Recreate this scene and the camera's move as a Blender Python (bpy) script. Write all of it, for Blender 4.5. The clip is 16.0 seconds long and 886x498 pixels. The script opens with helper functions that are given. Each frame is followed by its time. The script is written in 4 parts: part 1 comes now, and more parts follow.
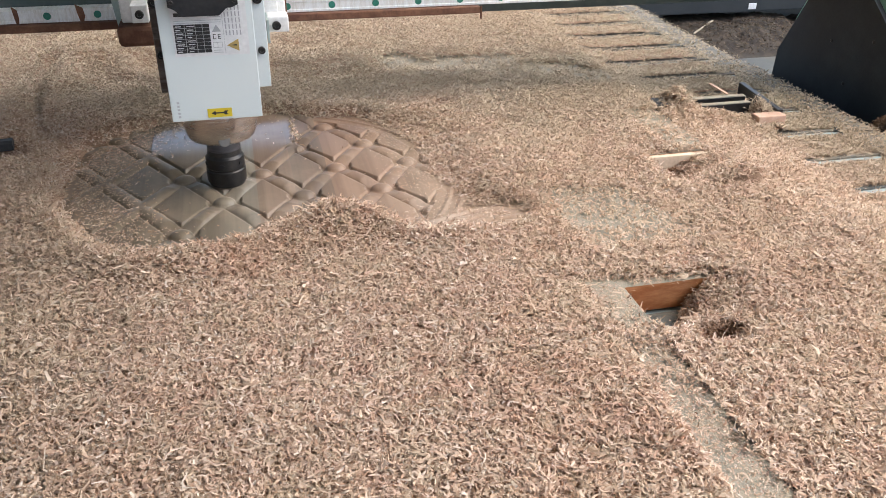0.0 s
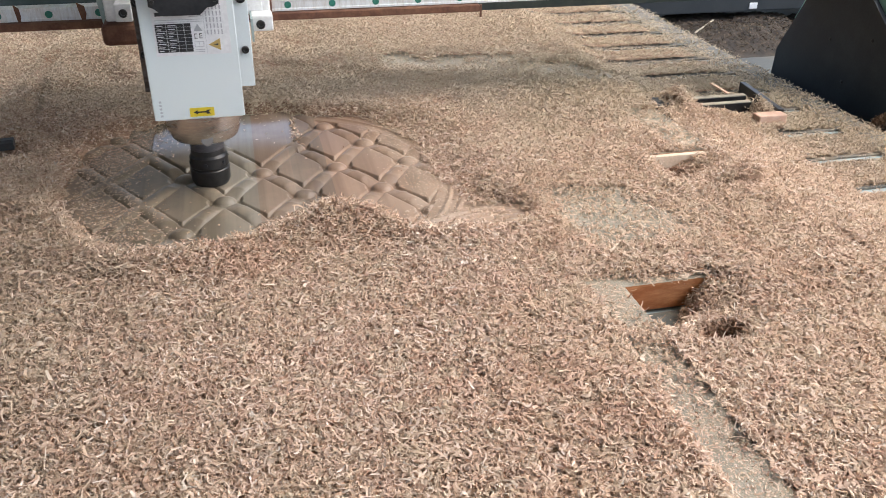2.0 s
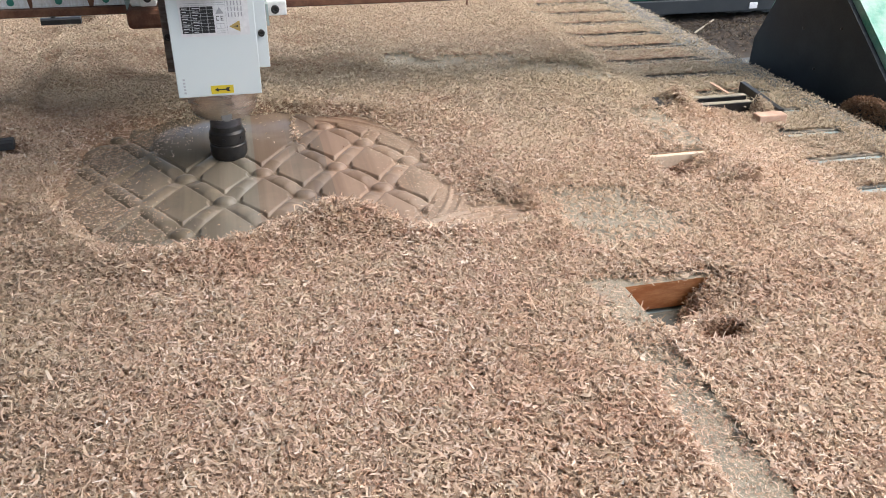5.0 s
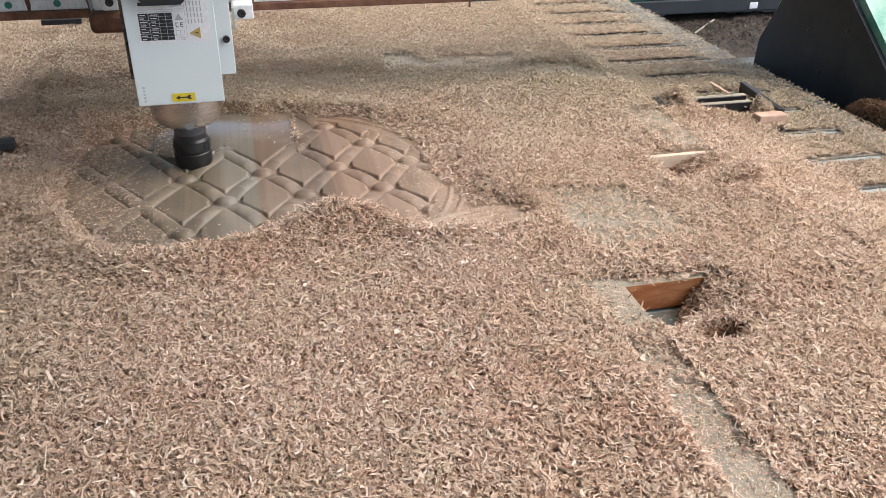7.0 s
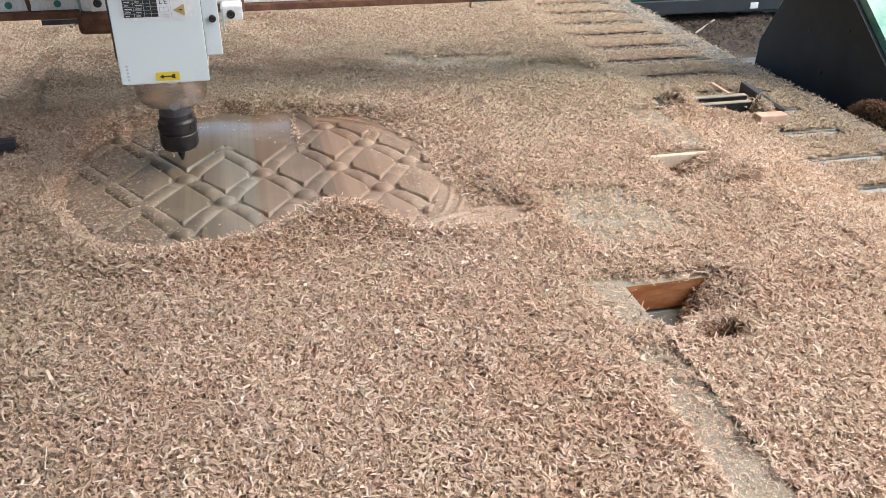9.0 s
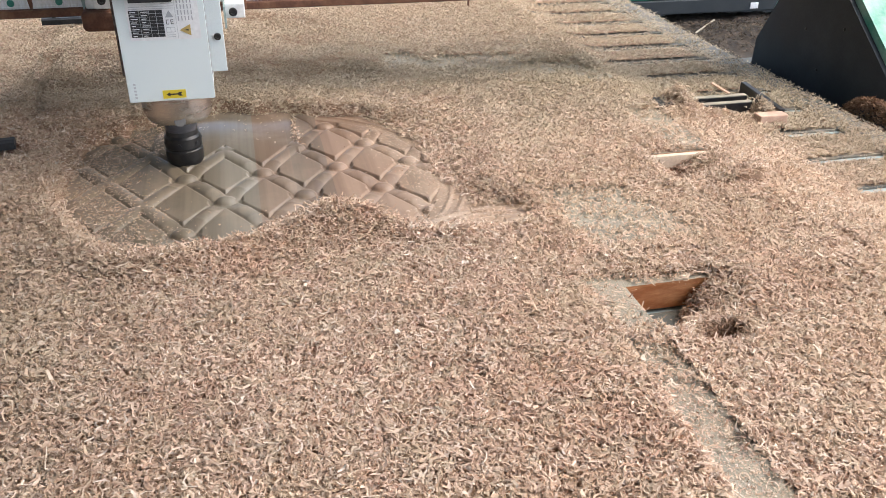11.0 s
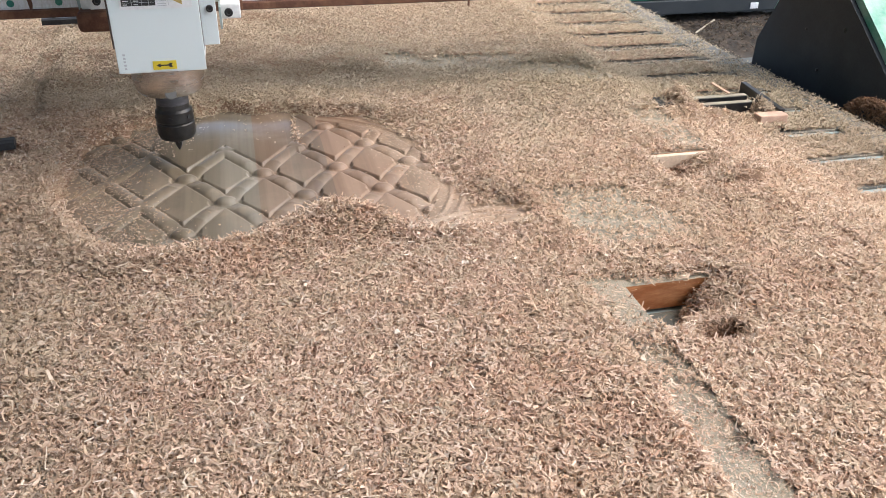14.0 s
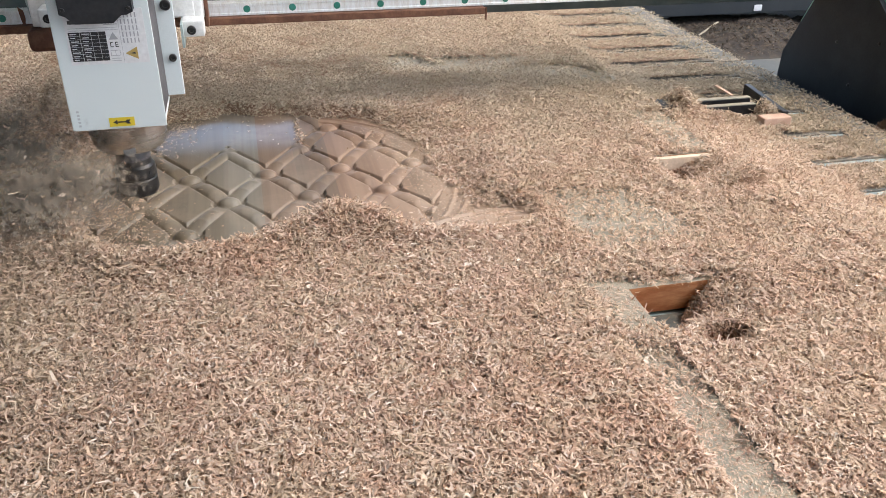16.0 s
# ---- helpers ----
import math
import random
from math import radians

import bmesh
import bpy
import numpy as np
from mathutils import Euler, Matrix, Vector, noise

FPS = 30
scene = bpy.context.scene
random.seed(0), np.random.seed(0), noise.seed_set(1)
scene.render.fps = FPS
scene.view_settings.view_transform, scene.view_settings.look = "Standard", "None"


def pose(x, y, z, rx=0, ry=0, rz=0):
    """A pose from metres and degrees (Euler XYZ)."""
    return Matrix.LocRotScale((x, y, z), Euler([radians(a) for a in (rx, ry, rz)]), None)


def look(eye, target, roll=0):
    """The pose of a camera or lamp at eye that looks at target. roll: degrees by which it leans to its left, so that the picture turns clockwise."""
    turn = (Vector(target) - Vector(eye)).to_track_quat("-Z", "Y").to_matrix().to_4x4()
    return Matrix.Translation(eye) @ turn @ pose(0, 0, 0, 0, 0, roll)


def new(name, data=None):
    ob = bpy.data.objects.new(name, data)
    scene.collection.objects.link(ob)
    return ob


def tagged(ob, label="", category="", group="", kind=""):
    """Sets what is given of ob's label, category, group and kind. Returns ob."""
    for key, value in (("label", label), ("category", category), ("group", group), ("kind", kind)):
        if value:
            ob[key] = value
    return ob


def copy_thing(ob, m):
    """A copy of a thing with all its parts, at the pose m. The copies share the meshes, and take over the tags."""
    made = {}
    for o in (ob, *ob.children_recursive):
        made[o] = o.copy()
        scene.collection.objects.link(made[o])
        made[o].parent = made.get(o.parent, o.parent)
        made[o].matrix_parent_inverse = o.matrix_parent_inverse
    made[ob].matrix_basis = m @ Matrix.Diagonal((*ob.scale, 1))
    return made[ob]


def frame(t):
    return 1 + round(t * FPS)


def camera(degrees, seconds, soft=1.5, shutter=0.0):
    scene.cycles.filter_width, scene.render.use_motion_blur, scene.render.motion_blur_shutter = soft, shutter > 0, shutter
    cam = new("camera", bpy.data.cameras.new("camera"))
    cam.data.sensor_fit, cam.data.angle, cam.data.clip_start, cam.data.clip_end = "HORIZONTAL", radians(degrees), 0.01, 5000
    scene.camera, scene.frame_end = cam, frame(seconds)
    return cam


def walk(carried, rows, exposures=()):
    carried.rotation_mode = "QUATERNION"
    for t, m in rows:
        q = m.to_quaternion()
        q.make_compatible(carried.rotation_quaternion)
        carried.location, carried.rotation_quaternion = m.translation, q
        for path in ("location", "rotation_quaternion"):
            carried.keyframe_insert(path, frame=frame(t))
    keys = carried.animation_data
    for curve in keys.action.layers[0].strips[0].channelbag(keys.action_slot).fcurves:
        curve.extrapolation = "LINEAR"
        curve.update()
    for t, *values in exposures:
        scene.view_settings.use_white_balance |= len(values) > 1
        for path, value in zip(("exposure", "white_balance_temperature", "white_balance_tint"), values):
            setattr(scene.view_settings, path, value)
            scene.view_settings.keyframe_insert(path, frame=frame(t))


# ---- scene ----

EYE = (0.0, 0.0, 0.583)
PITCH, YAW, ROLL = 29.34, -14.13, 0.885


def aim(right=0.0, up=0.0):
    """The camera's pose, turned by a few hundredths of a degree for the small shake of the stand."""
    return pose(*EYE, 0, 0, YAW + right) @ pose(0, 0, 0, 90 - PITCH + up) @ pose(0, 0, 0, 0, 0, ROLL)


cam = camera(57.26, 16.0, soft=0.8, shutter=0.5)
walk(cam, [
    (0.0, aim(-0.108, 0.056)), (0.5, aim(-0.088, 0.04)), (1.0, aim(-0.06, 0.03)), (2.0, aim(-0.056, 0.016)),
    (4.0, aim(-0.056, 0.0)), (6.5, aim(-0.036, 0.0)), (8.0, aim(-0.016, 0.0)), (9.0, aim()), (14.8, aim(0.004, 0.0)),
    (15.2, aim(0.01, 0.0)), (15.5, aim(0.068, 0.0)), (15.8, aim(0.18, 0.08)), (16.0, aim(0.24, 0.124)),
], exposures=[(0.0, 1.56), (4.0, 1.56), (7.0, 1.49), (7.5, 1.49), (9.0, 1.59), (12.0, 1.65), (13.0, 1.63), (14.5, 1.60), (16.0, 1.56)])

# ---- light: an overcast sky, soft and even, partly blocked by an added roof and wall ----
world = bpy.data.worlds.new("overcast_sky")
scene.world = world
world.use_nodes = True
wn = world.node_tree
sky = wn.nodes.new("ShaderNodeTexSky")
sky.sky_type, sky.sun_disc = "NISHITA", False
sky.sun_elevation, sky.sun_rotation = radians(59), radians(101)
sky.dust_density, sky.air_density = 4.0, 1.0
wn.links.new(sky.outputs[0], wn.nodes["Background"].inputs[0])
wn.nodes["Background"].inputs[1].default_value = 0.15
sun = new("sun", bpy.data.lights.new("sun", "SUN"))
sun.data.energy, sun.data.angle, sun.data.color = 1.16, radians(96), (0.96, 0.985, 0.935)
sun.matrix_world = look((0.50, -0.10, 0.86), (0.0, 0.0, 0.0))


# ---- materials ----
def mat(name, base, rough=0.6, metal=0.0, coat=0.0):
    m = bpy.data.materials.new(name)
    m.use_nodes = True
    b = m.node_tree.nodes["Principled BSDF"]
    b.inputs["Base Color"].default_value = (*base, 1)
    b.inputs["Roughness"].default_value = rough
    b.inputs["Metallic"].default_value = metal
    b.inputs["Coat Weight"].default_value = coat
    return m, m.node_tree, b


def noise_node(nt, scale, detail=4.0, rough=0.6, stretch=None):
    tc = nt.nodes.new("ShaderNodeTexCoord")
    n = nt.nodes.new("ShaderNodeTexNoise")
    n.inputs["Scale"].default_value, n.inputs["Detail"].default_value, n.inputs["Roughness"].default_value = scale, detail, rough
    src = tc.outputs["Object"]
    if stretch:
        mp = nt.nodes.new("ShaderNodeMapping")
        mp.inputs["Scale"].default_value = stretch
        nt.links.new(src, mp.inputs[0])
        src = mp.outputs[0]
    nt.links.new(src, n.inputs["Vector"])
    return n


def ramp(nt, src, stops):
    r = nt.nodes.new("ShaderNodeValToRGB")
    while len(r.color_ramp.elements) < len(stops):
        r.color_ramp.elements.new(0.5)
    for e, (at, c) in zip(r.color_ramp.elements, stops):
        e.position, e.color = at, (*c, 1)
    nt.links.new(src, r.inputs[0])
    return r.outputs[0]


def mix(nt, fac, a, b, how="MIX"):
    n = nt.nodes.new("ShaderNodeMix")
    n.data_type, n.blend_type = "RGBA", how
    for sock, v in ((n.inputs[0], fac), (n.inputs[6], a), (n.inputs[7], b)):
        if isinstance(v, (int, float)):
            sock.default_value = v
        elif isinstance(v, tuple):
            sock.default_value = (*v, 1)
        else:
            nt.links.new(v, sock)
    return n.outputs[2]


def bump(nt, b, src, strength, dist):
    n = nt.nodes.new("ShaderNodeBump")
    n.inputs["Strength"].default_value, n.inputs["Distance"].default_value = strength, dist
    nt.links.new(src, n.inputs["Height"])
    nt.links.new(n.outputs[0], b.inputs["Normal"])


def worn(name, base, other, rough=0.5, metal=0.0, scale=9.0, lo=0.42, hi=0.66, bumpy=0.08, stretch=None, fine=160.0, coat=0.0):
    """Two tones that change over centimetres, with a fine grain that also moves the gloss."""
    m, nt, b = mat(name, base, rough, metal, coat)
    a = noise_node(nt, scale, 6, 0.65, stretch)
    g = noise_node(nt, fine, 3, 0.6, stretch)
    f = ramp(nt, a.outputs[0], [(lo, (0, 0, 0)), (hi, (1, 1, 1))])
    c = mix(nt, f, base, other)
    c = mix(nt, 0.22, c, ramp(nt, g.outputs[0], [(0.3, (0.25, 0.25, 0.25)), (0.7, (1, 1, 1))]), "MULTIPLY")
    nt.links.new(c, b.inputs["Base Color"])
    mr = nt.nodes.new("ShaderNodeMapRange")
    mr.inputs[3].default_value, mr.inputs[4].default_value = max(0.03, rough - 0.12), min(1, rough + 0.15)
    nt.links.new(a.outputs[0], mr.inputs[0])
    nt.links.new(mr.outputs[0], b.inputs["Roughness"])
    if bumpy:
        bump(nt, b, g.outputs[0], bumpy, 0.002)
    return m


def half_of(nt, src):
    n = nt.nodes.new("ShaderNodeMath")
    n.operation = "MULTIPLY"
    n.inputs[1].default_value = 0.5
    nt.links.new(src, n.inputs[0])
    return n.outputs[0]


def chip_material():
    m, nt, b = mat("wood_shavings", (0.5, 0.3, 0.2), 0.75)
    geo = nt.nodes.new("ShaderNodeNewGeometry")
    tint = ramp(nt, geo.outputs["Random Per Island"], [
        (0.0, (0.34, 0.20, 0.135)), (0.14, (0.48, 0.32, 0.225)), (0.35, (0.60, 0.435, 0.32)), (0.65, (0.69, 0.52, 0.40)),
        (0.90, (0.80, 0.645, 0.515)), (0.985, (0.86, 0.75, 0.64)), (1.0, (0.90, 0.83, 0.74))])
    # patches of grey dust and of redder heartwood, a hand's width and more across
    big = noise_node(nt, 3.1, 3, 0.6)
    red = noise_node(nt, 5.3, 3, 0.6)
    c = mix(nt, ramp(nt, big.outputs[0], [(0.42, (0, 0, 0)), (0.68, (0.55, 0.55, 0.55))]), tint, (0.59, 0.455, 0.32))
    c = mix(nt, ramp(nt, red.outputs[0], [(0.5, (0, 0, 0)), (0.72, (0.4, 0.4, 0.4))]), c, (0.56, 0.335, 0.225))
    fleck = noise_node(nt, 42, 3, 0.6)
    c = mix(nt, ramp(nt, fleck.outputs[0], [(0.50, (0, 0, 0)), (0.66, (0.4, 0.4, 0.4))]), c, (0.60, 0.51, 0.37))
    c = mix(nt, ramp(nt, fleck.outputs[0], [(0.34, (0.4, 0.4, 0.4)), (0.48, (0, 0, 0))]), c, (0.62, 0.43, 0.335))
    # chips turn golden towards the bed's outer edge, greener dust towards the far end
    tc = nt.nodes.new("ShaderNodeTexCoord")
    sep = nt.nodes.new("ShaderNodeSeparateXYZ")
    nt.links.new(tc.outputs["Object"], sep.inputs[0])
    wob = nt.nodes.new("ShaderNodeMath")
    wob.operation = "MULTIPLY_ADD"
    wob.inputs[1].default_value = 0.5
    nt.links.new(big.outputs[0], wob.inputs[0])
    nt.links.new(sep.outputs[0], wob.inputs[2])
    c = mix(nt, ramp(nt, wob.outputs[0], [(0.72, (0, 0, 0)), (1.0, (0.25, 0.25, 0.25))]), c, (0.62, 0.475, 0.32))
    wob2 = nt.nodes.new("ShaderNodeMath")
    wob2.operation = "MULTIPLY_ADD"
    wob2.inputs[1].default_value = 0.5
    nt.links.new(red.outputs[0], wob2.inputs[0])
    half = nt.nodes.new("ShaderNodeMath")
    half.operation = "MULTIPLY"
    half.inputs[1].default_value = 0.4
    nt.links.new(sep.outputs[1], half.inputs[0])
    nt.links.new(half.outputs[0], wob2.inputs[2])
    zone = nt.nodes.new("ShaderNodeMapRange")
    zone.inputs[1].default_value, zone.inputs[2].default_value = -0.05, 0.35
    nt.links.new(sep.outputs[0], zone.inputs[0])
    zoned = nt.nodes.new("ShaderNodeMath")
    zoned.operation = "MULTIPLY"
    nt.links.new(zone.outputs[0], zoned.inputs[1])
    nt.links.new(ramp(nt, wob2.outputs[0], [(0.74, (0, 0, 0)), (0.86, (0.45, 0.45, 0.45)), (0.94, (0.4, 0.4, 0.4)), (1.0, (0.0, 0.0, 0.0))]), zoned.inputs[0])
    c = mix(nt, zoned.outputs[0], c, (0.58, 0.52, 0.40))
    # darker brown towards the left, the dimmer light there put into the chips' colour
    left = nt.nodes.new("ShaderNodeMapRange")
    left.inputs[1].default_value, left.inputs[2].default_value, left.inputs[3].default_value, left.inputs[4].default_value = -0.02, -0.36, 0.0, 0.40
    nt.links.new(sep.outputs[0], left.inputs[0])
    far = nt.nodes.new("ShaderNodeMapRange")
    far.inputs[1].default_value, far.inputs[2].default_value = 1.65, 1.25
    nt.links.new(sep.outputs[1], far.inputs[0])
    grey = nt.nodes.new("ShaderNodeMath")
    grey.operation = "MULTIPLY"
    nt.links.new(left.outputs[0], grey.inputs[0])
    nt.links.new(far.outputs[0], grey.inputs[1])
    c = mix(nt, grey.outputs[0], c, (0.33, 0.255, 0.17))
    # brown dust along the bed's rim, with the side plate's shade in its colour
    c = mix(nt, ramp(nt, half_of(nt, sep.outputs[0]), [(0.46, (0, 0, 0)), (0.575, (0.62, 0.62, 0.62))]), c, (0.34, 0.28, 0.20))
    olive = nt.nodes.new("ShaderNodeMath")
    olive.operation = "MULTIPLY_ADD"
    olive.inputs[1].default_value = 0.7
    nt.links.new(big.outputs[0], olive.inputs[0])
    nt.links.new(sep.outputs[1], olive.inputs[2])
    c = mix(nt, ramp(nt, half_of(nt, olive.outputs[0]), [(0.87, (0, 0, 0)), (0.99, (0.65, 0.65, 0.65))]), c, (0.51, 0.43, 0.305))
    # dark red crumbs in burrow and far notch, burrow shade put into the colour
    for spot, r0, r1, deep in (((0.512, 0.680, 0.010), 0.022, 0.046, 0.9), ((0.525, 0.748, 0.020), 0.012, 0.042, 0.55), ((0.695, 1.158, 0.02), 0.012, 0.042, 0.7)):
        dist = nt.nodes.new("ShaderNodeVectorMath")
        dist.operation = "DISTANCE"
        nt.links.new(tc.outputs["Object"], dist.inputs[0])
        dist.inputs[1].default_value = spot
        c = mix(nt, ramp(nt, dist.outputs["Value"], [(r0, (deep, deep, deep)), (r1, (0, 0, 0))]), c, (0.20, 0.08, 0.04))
    g = noise_node(nt, 700, 2, 0.5)
    c = mix(nt, 0.3, c, ramp(nt, g.outputs[0], [(0.3, (0.45, 0.45, 0.45)), (0.7, (1, 1, 1))]), "MULTIPLY")
    nt.links.new(c, b.inputs["Base Color"])
    b.inputs["Specular IOR Level"].default_value = 0.25
    # thin shavings let some light through
    tr = nt.nodes.new("ShaderNodeBsdfTranslucent")
    nt.links.new(c, tr.inputs[0])
    ms = nt.nodes.new("ShaderNodeMixShader")
    ms.inputs[0].default_value = 0.16
    nt.links.new(b.outputs[0], ms.inputs[1])
    nt.links.new(tr.outputs[0], ms.inputs[2])
    nt.links.new(ms.outputs[0], nt.nodes["Material Output"].inputs[0])
    return m


def carved_material(name, sheen, rough0, rough1):
    """Edge-glued timber cut smooth: staves of different tone side by side, long grain, a low sheen."""
    m, nt, b = mat(name, (0.3, 0.24, 0.19), 0.45)
    b.inputs["Specular IOR Level"].default_value = sheen
    tc = nt.nodes.new("ShaderNodeTexCoord")
    sep = nt.nodes.new("ShaderNodeSeparateXYZ")
    nt.links.new(tc.outputs["Object"], sep.inputs[0])
    stave = nt.nodes.new("ShaderNodeMath")
    stave.operation = "MULTIPLY"
    stave.inputs[1].default_value = 17.0
    nt.links.new(sep.outputs[0], stave.inputs[0])
    floor_n = nt.nodes.new("ShaderNodeMath")
    floor_n.operation = "FLOOR"
    nt.links.new(stave.outputs[0], floor_n.inputs[0])
    wn_ = nt.nodes.new("ShaderNodeTexWhiteNoise")
    wn_.noise_dimensions = "1D"
    nt.links.new(floor_n.outputs[0], wn_.inputs["W"])
    # grey-olive staves give way to browner and redder ones across the sheet
    tone = nt.nodes.new("ShaderNodeMath")
    tone.operation = "MULTIPLY_ADD"
    tone.inputs[1].default_value = 1.1
    nt.links.new(sep.outputs[0], tone.inputs[0])
    part_n = nt.nodes.new("ShaderNodeMath")
    part_n.operation = "MULTIPLY_ADD"
    part_n.inputs[1].default_value, part_n.inputs[2].default_value = 0.42, 0.25
    nt.links.new(wn_.outputs[0], part_n.inputs[0])
    nt.links.new(part_n.outputs[0], tone.inputs[2])
    c = ramp(nt, tone.outputs[0], [(0.0, (0.13, 0.098, 0.062)), (0.2, (0.165, 0.135, 0.096)), (0.32, (0.205, 0.182, 0.145)), (0.40, (0.165, 0.118, 0.085)), (0.52, (0.20, 0.142, 0.10)), (0.60, (0.24, 0.18, 0.135)), (0.66, (0.34, 0.32, 0.28)), (0.72, (0.25, 0.165, 0.115)), (1.0, (0.28, 0.185, 0.125))])
    grain = noise_node(nt, 60, 4, 0.6, (1.6, 0.05, 0.3))
    c = mix(nt, 0.45, c, ramp(nt, grain.outputs[0], [(0.3, (0.5, 0.47, 0.44)), (0.7, (1.1, 1.1, 1.1))]), "MULTIPLY")
    dust = noise_node(nt, 11, 4, 0.65)
    c = mix(nt, ramp(nt, dust.outputs[0], [(0.5, (0, 0, 0)), (0.75, (0.5, 0.5, 0.5))]), c, (0.34, 0.265, 0.195))
    # fine dust lies thick where the rings are, brown dust at the other end
    for x0, x1, tone_ in ((0.19, 0.32, (0.38, 0.275, 0.195)), (-0.17, -0.30, (0.20, 0.14, 0.09))):
        reach = nt.nodes.new("ShaderNodeMapRange")
        reach.inputs[1].default_value, reach.inputs[2].default_value = x0, x1
        nt.links.new(sep.outputs[0], reach.inputs[0])
        lay = nt.nodes.new("ShaderNodeMath")
        lay.operation = "MULTIPLY"
        nt.links.new(reach.outputs[0], lay.inputs[0])
        nt.links.new(ramp(nt, dust.outputs[0], [(0.25, (0.45, 0.45, 0.45)), (0.55, (1, 1, 1))]), lay.inputs[1])
        c = mix(nt, lay.outputs[0], c, tone_)
    nt.links.new(c, b.inputs["Base Color"])
    mr = nt.nodes.new("ShaderNodeMapRange")
    mr.inputs[3].default_value, mr.inputs[4].default_value = rough0, rough1
    nt.links.new(dust.outputs[0], mr.inputs[0])
    nt.links.new(mr.outputs[0], b.inputs["Roughness"])
    bump(nt, b, grain.outputs[0], 0.12, 0.001)
    return m


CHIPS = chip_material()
CARVED = carved_material("carved_timber", 0.35, 0.26, 0.50)
PLANED = carved_material("planed_timber", 0.85, 0.08, 0.24)
BED = worn("dusty_bed_top", (0.10, 0.105, 0.098), (0.25, 0.205, 0.15), 0.8, 0, 14, bumpy=0.3, fine=420)
SLOT = worn("slot_floor", (0.26, 0.34, 0.345), (0.33, 0.37, 0.35), 0.5, 0, 20)
WOOD_SIDE = worn("fresh_cut_wood", (0.32, 0.115, 0.04), (0.52, 0.25, 0.11), 0.5, 0, 18, stretch=(1, 1, 4), fine=220)
WOOD_PALE = worn("pale_offcut_wood", (0.66, 0.46, 0.33), (0.58, 0.36, 0.25), 0.65, 0, 22, fine=260)
DUSTY_TOP = worn("dust_covered_board", (0.37, 0.325, 0.25), (0.29, 0.27, 0.215), 0.9, 0, 60, bumpy=0.7, fine=500)
WHITE = worn("silver_grey_paint", (0.70, 0.77, 0.775), (0.66, 0.73, 0.735), 0.38, 0.0, 3, bumpy=0.02, fine=900)
SIDE = worn("scuffed_dark_side", (0.055, 0.05, 0.055), (0.13, 0.12, 0.125), 0.5, 0.0, 10, stretch=(2, 2, 12))
ALU = worn("bare_aluminium", (0.86, 0.86, 0.85), (0.74, 0.73, 0.70), 0.35, 0.12, 30)
STEEL = worn("turned_steel", (0.70, 0.68, 0.66), (0.54, 0.51, 0.49), 0.24, 1.0, 12, stretch=(1, 1, 8))
BLACK = worn("black_oxide_steel", (0.028, 0.028, 0.03), (0.055, 0.052, 0.05), 0.36, 0.6, 30)
RUBBER = worn("black_plastic", (0.022, 0.023, 0.026), (0.04, 0.04, 0.042), 0.48, 0, 20)
RAIL = worn("ground_rail_steel", (0.84, 0.86, 0.87), (0.70, 0.68, 0.65), 0.36, 0.15, 26, stretch=(6, 1, 1))
CAP = worn("green_hole_cap", (0.02, 0.17, 0.12), (0.03, 0.21, 0.16), 0.5, 0, 60)
RUST = worn("dust_caked_ledge", (0.12, 0.05, 0.03), (0.24, 0.12, 0.07), 0.85, 0, 24, bumpy=0.4, fine=300)
BEAM = worn("dark_green_beam", (0.05, 0.075, 0.075), (0.10, 0.12, 0.115), 0.5, 0.1, 12)
BLACK_PAINT = worn("black_painted_plate", (0.030, 0.036, 0.043), (0.044, 0.051, 0.058), 0.42, 0, 8, bumpy=0.05, fine=240)
GREEN = worn("dusty_green_paint", (0.23, 0.42, 0.35), (0.05, 0.28, 0.2), 0.5, 0, 9, lo=0.5, hi=0.7)
GREEN_DEEP = worn("deep_green_paint", (0.01, 0.16, 0.105), (0.015, 0.20, 0.13), 0.4, 0, 3)
BAND = worn("dark_grey_base", (0.014, 0.020, 0.026), (0.024, 0.029, 0.034), 0.5, 0, 5)
CONCRETE = worn("grey_concrete", (0.085, 0.09, 0.09), (0.15, 0.13, 0.105), 0.75, 0, 2.4, bumpy=0.2, fine=60)
for matte in (BLACK_PAINT, RUBBER, CONCRETE):
    matte.node_tree.nodes["Principled BSDF"].inputs["Specular IOR Level"].default_value = 0.2
# heap's brown made darker for the shade under the neighbouring machine
SHADED_DIRT = worn("shade_darkened_shavings", (0.016, 0.012, 0.009), (0.055, 0.038, 0.026), 0.9, 0, 16, bumpy=0.6, fine=60)
TEAL = worn("pale_teal_bracket", (0.33, 0.43, 0.42), (0.42, 0.50, 0.48), 0.45, 0.2, 14)
DULL = worn("dull_grey_plug", (0.15, 0.14, 0.13), (0.2, 0.19, 0.18), 0.7)
INK, _, _ = mat("black_ink", (0.02, 0.02, 0.022), 0.5)
GREY_INK, _, _ = mat("grey_ink", (0.34, 0.35, 0.37), 0.5)
STAMP, _, _ = mat("stamped_grey", (0.42, 0.45, 0.47), 0.5)
PAPER = worn("white_sticker", (0.76, 0.77, 0.78), (0.72, 0.73, 0.74), 0.4, 0, 30, bumpy=0)
YELLOW = worn("yellow_sticker", (0.74, 0.58, 0.03), (0.68, 0.52, 0.04), 0.4, 0, 40, bumpy=0)
BROWNISH, _, _ = mat("ochre_ink", (0.42, 0.30, 0.10), 0.5)


# ---- building helpers ----
def thing(name, label, category, group="", kind="", at=(0, 0, 0)):
    e = new(name)
    e.location = at
    return tagged(e, label, category, group, kind)


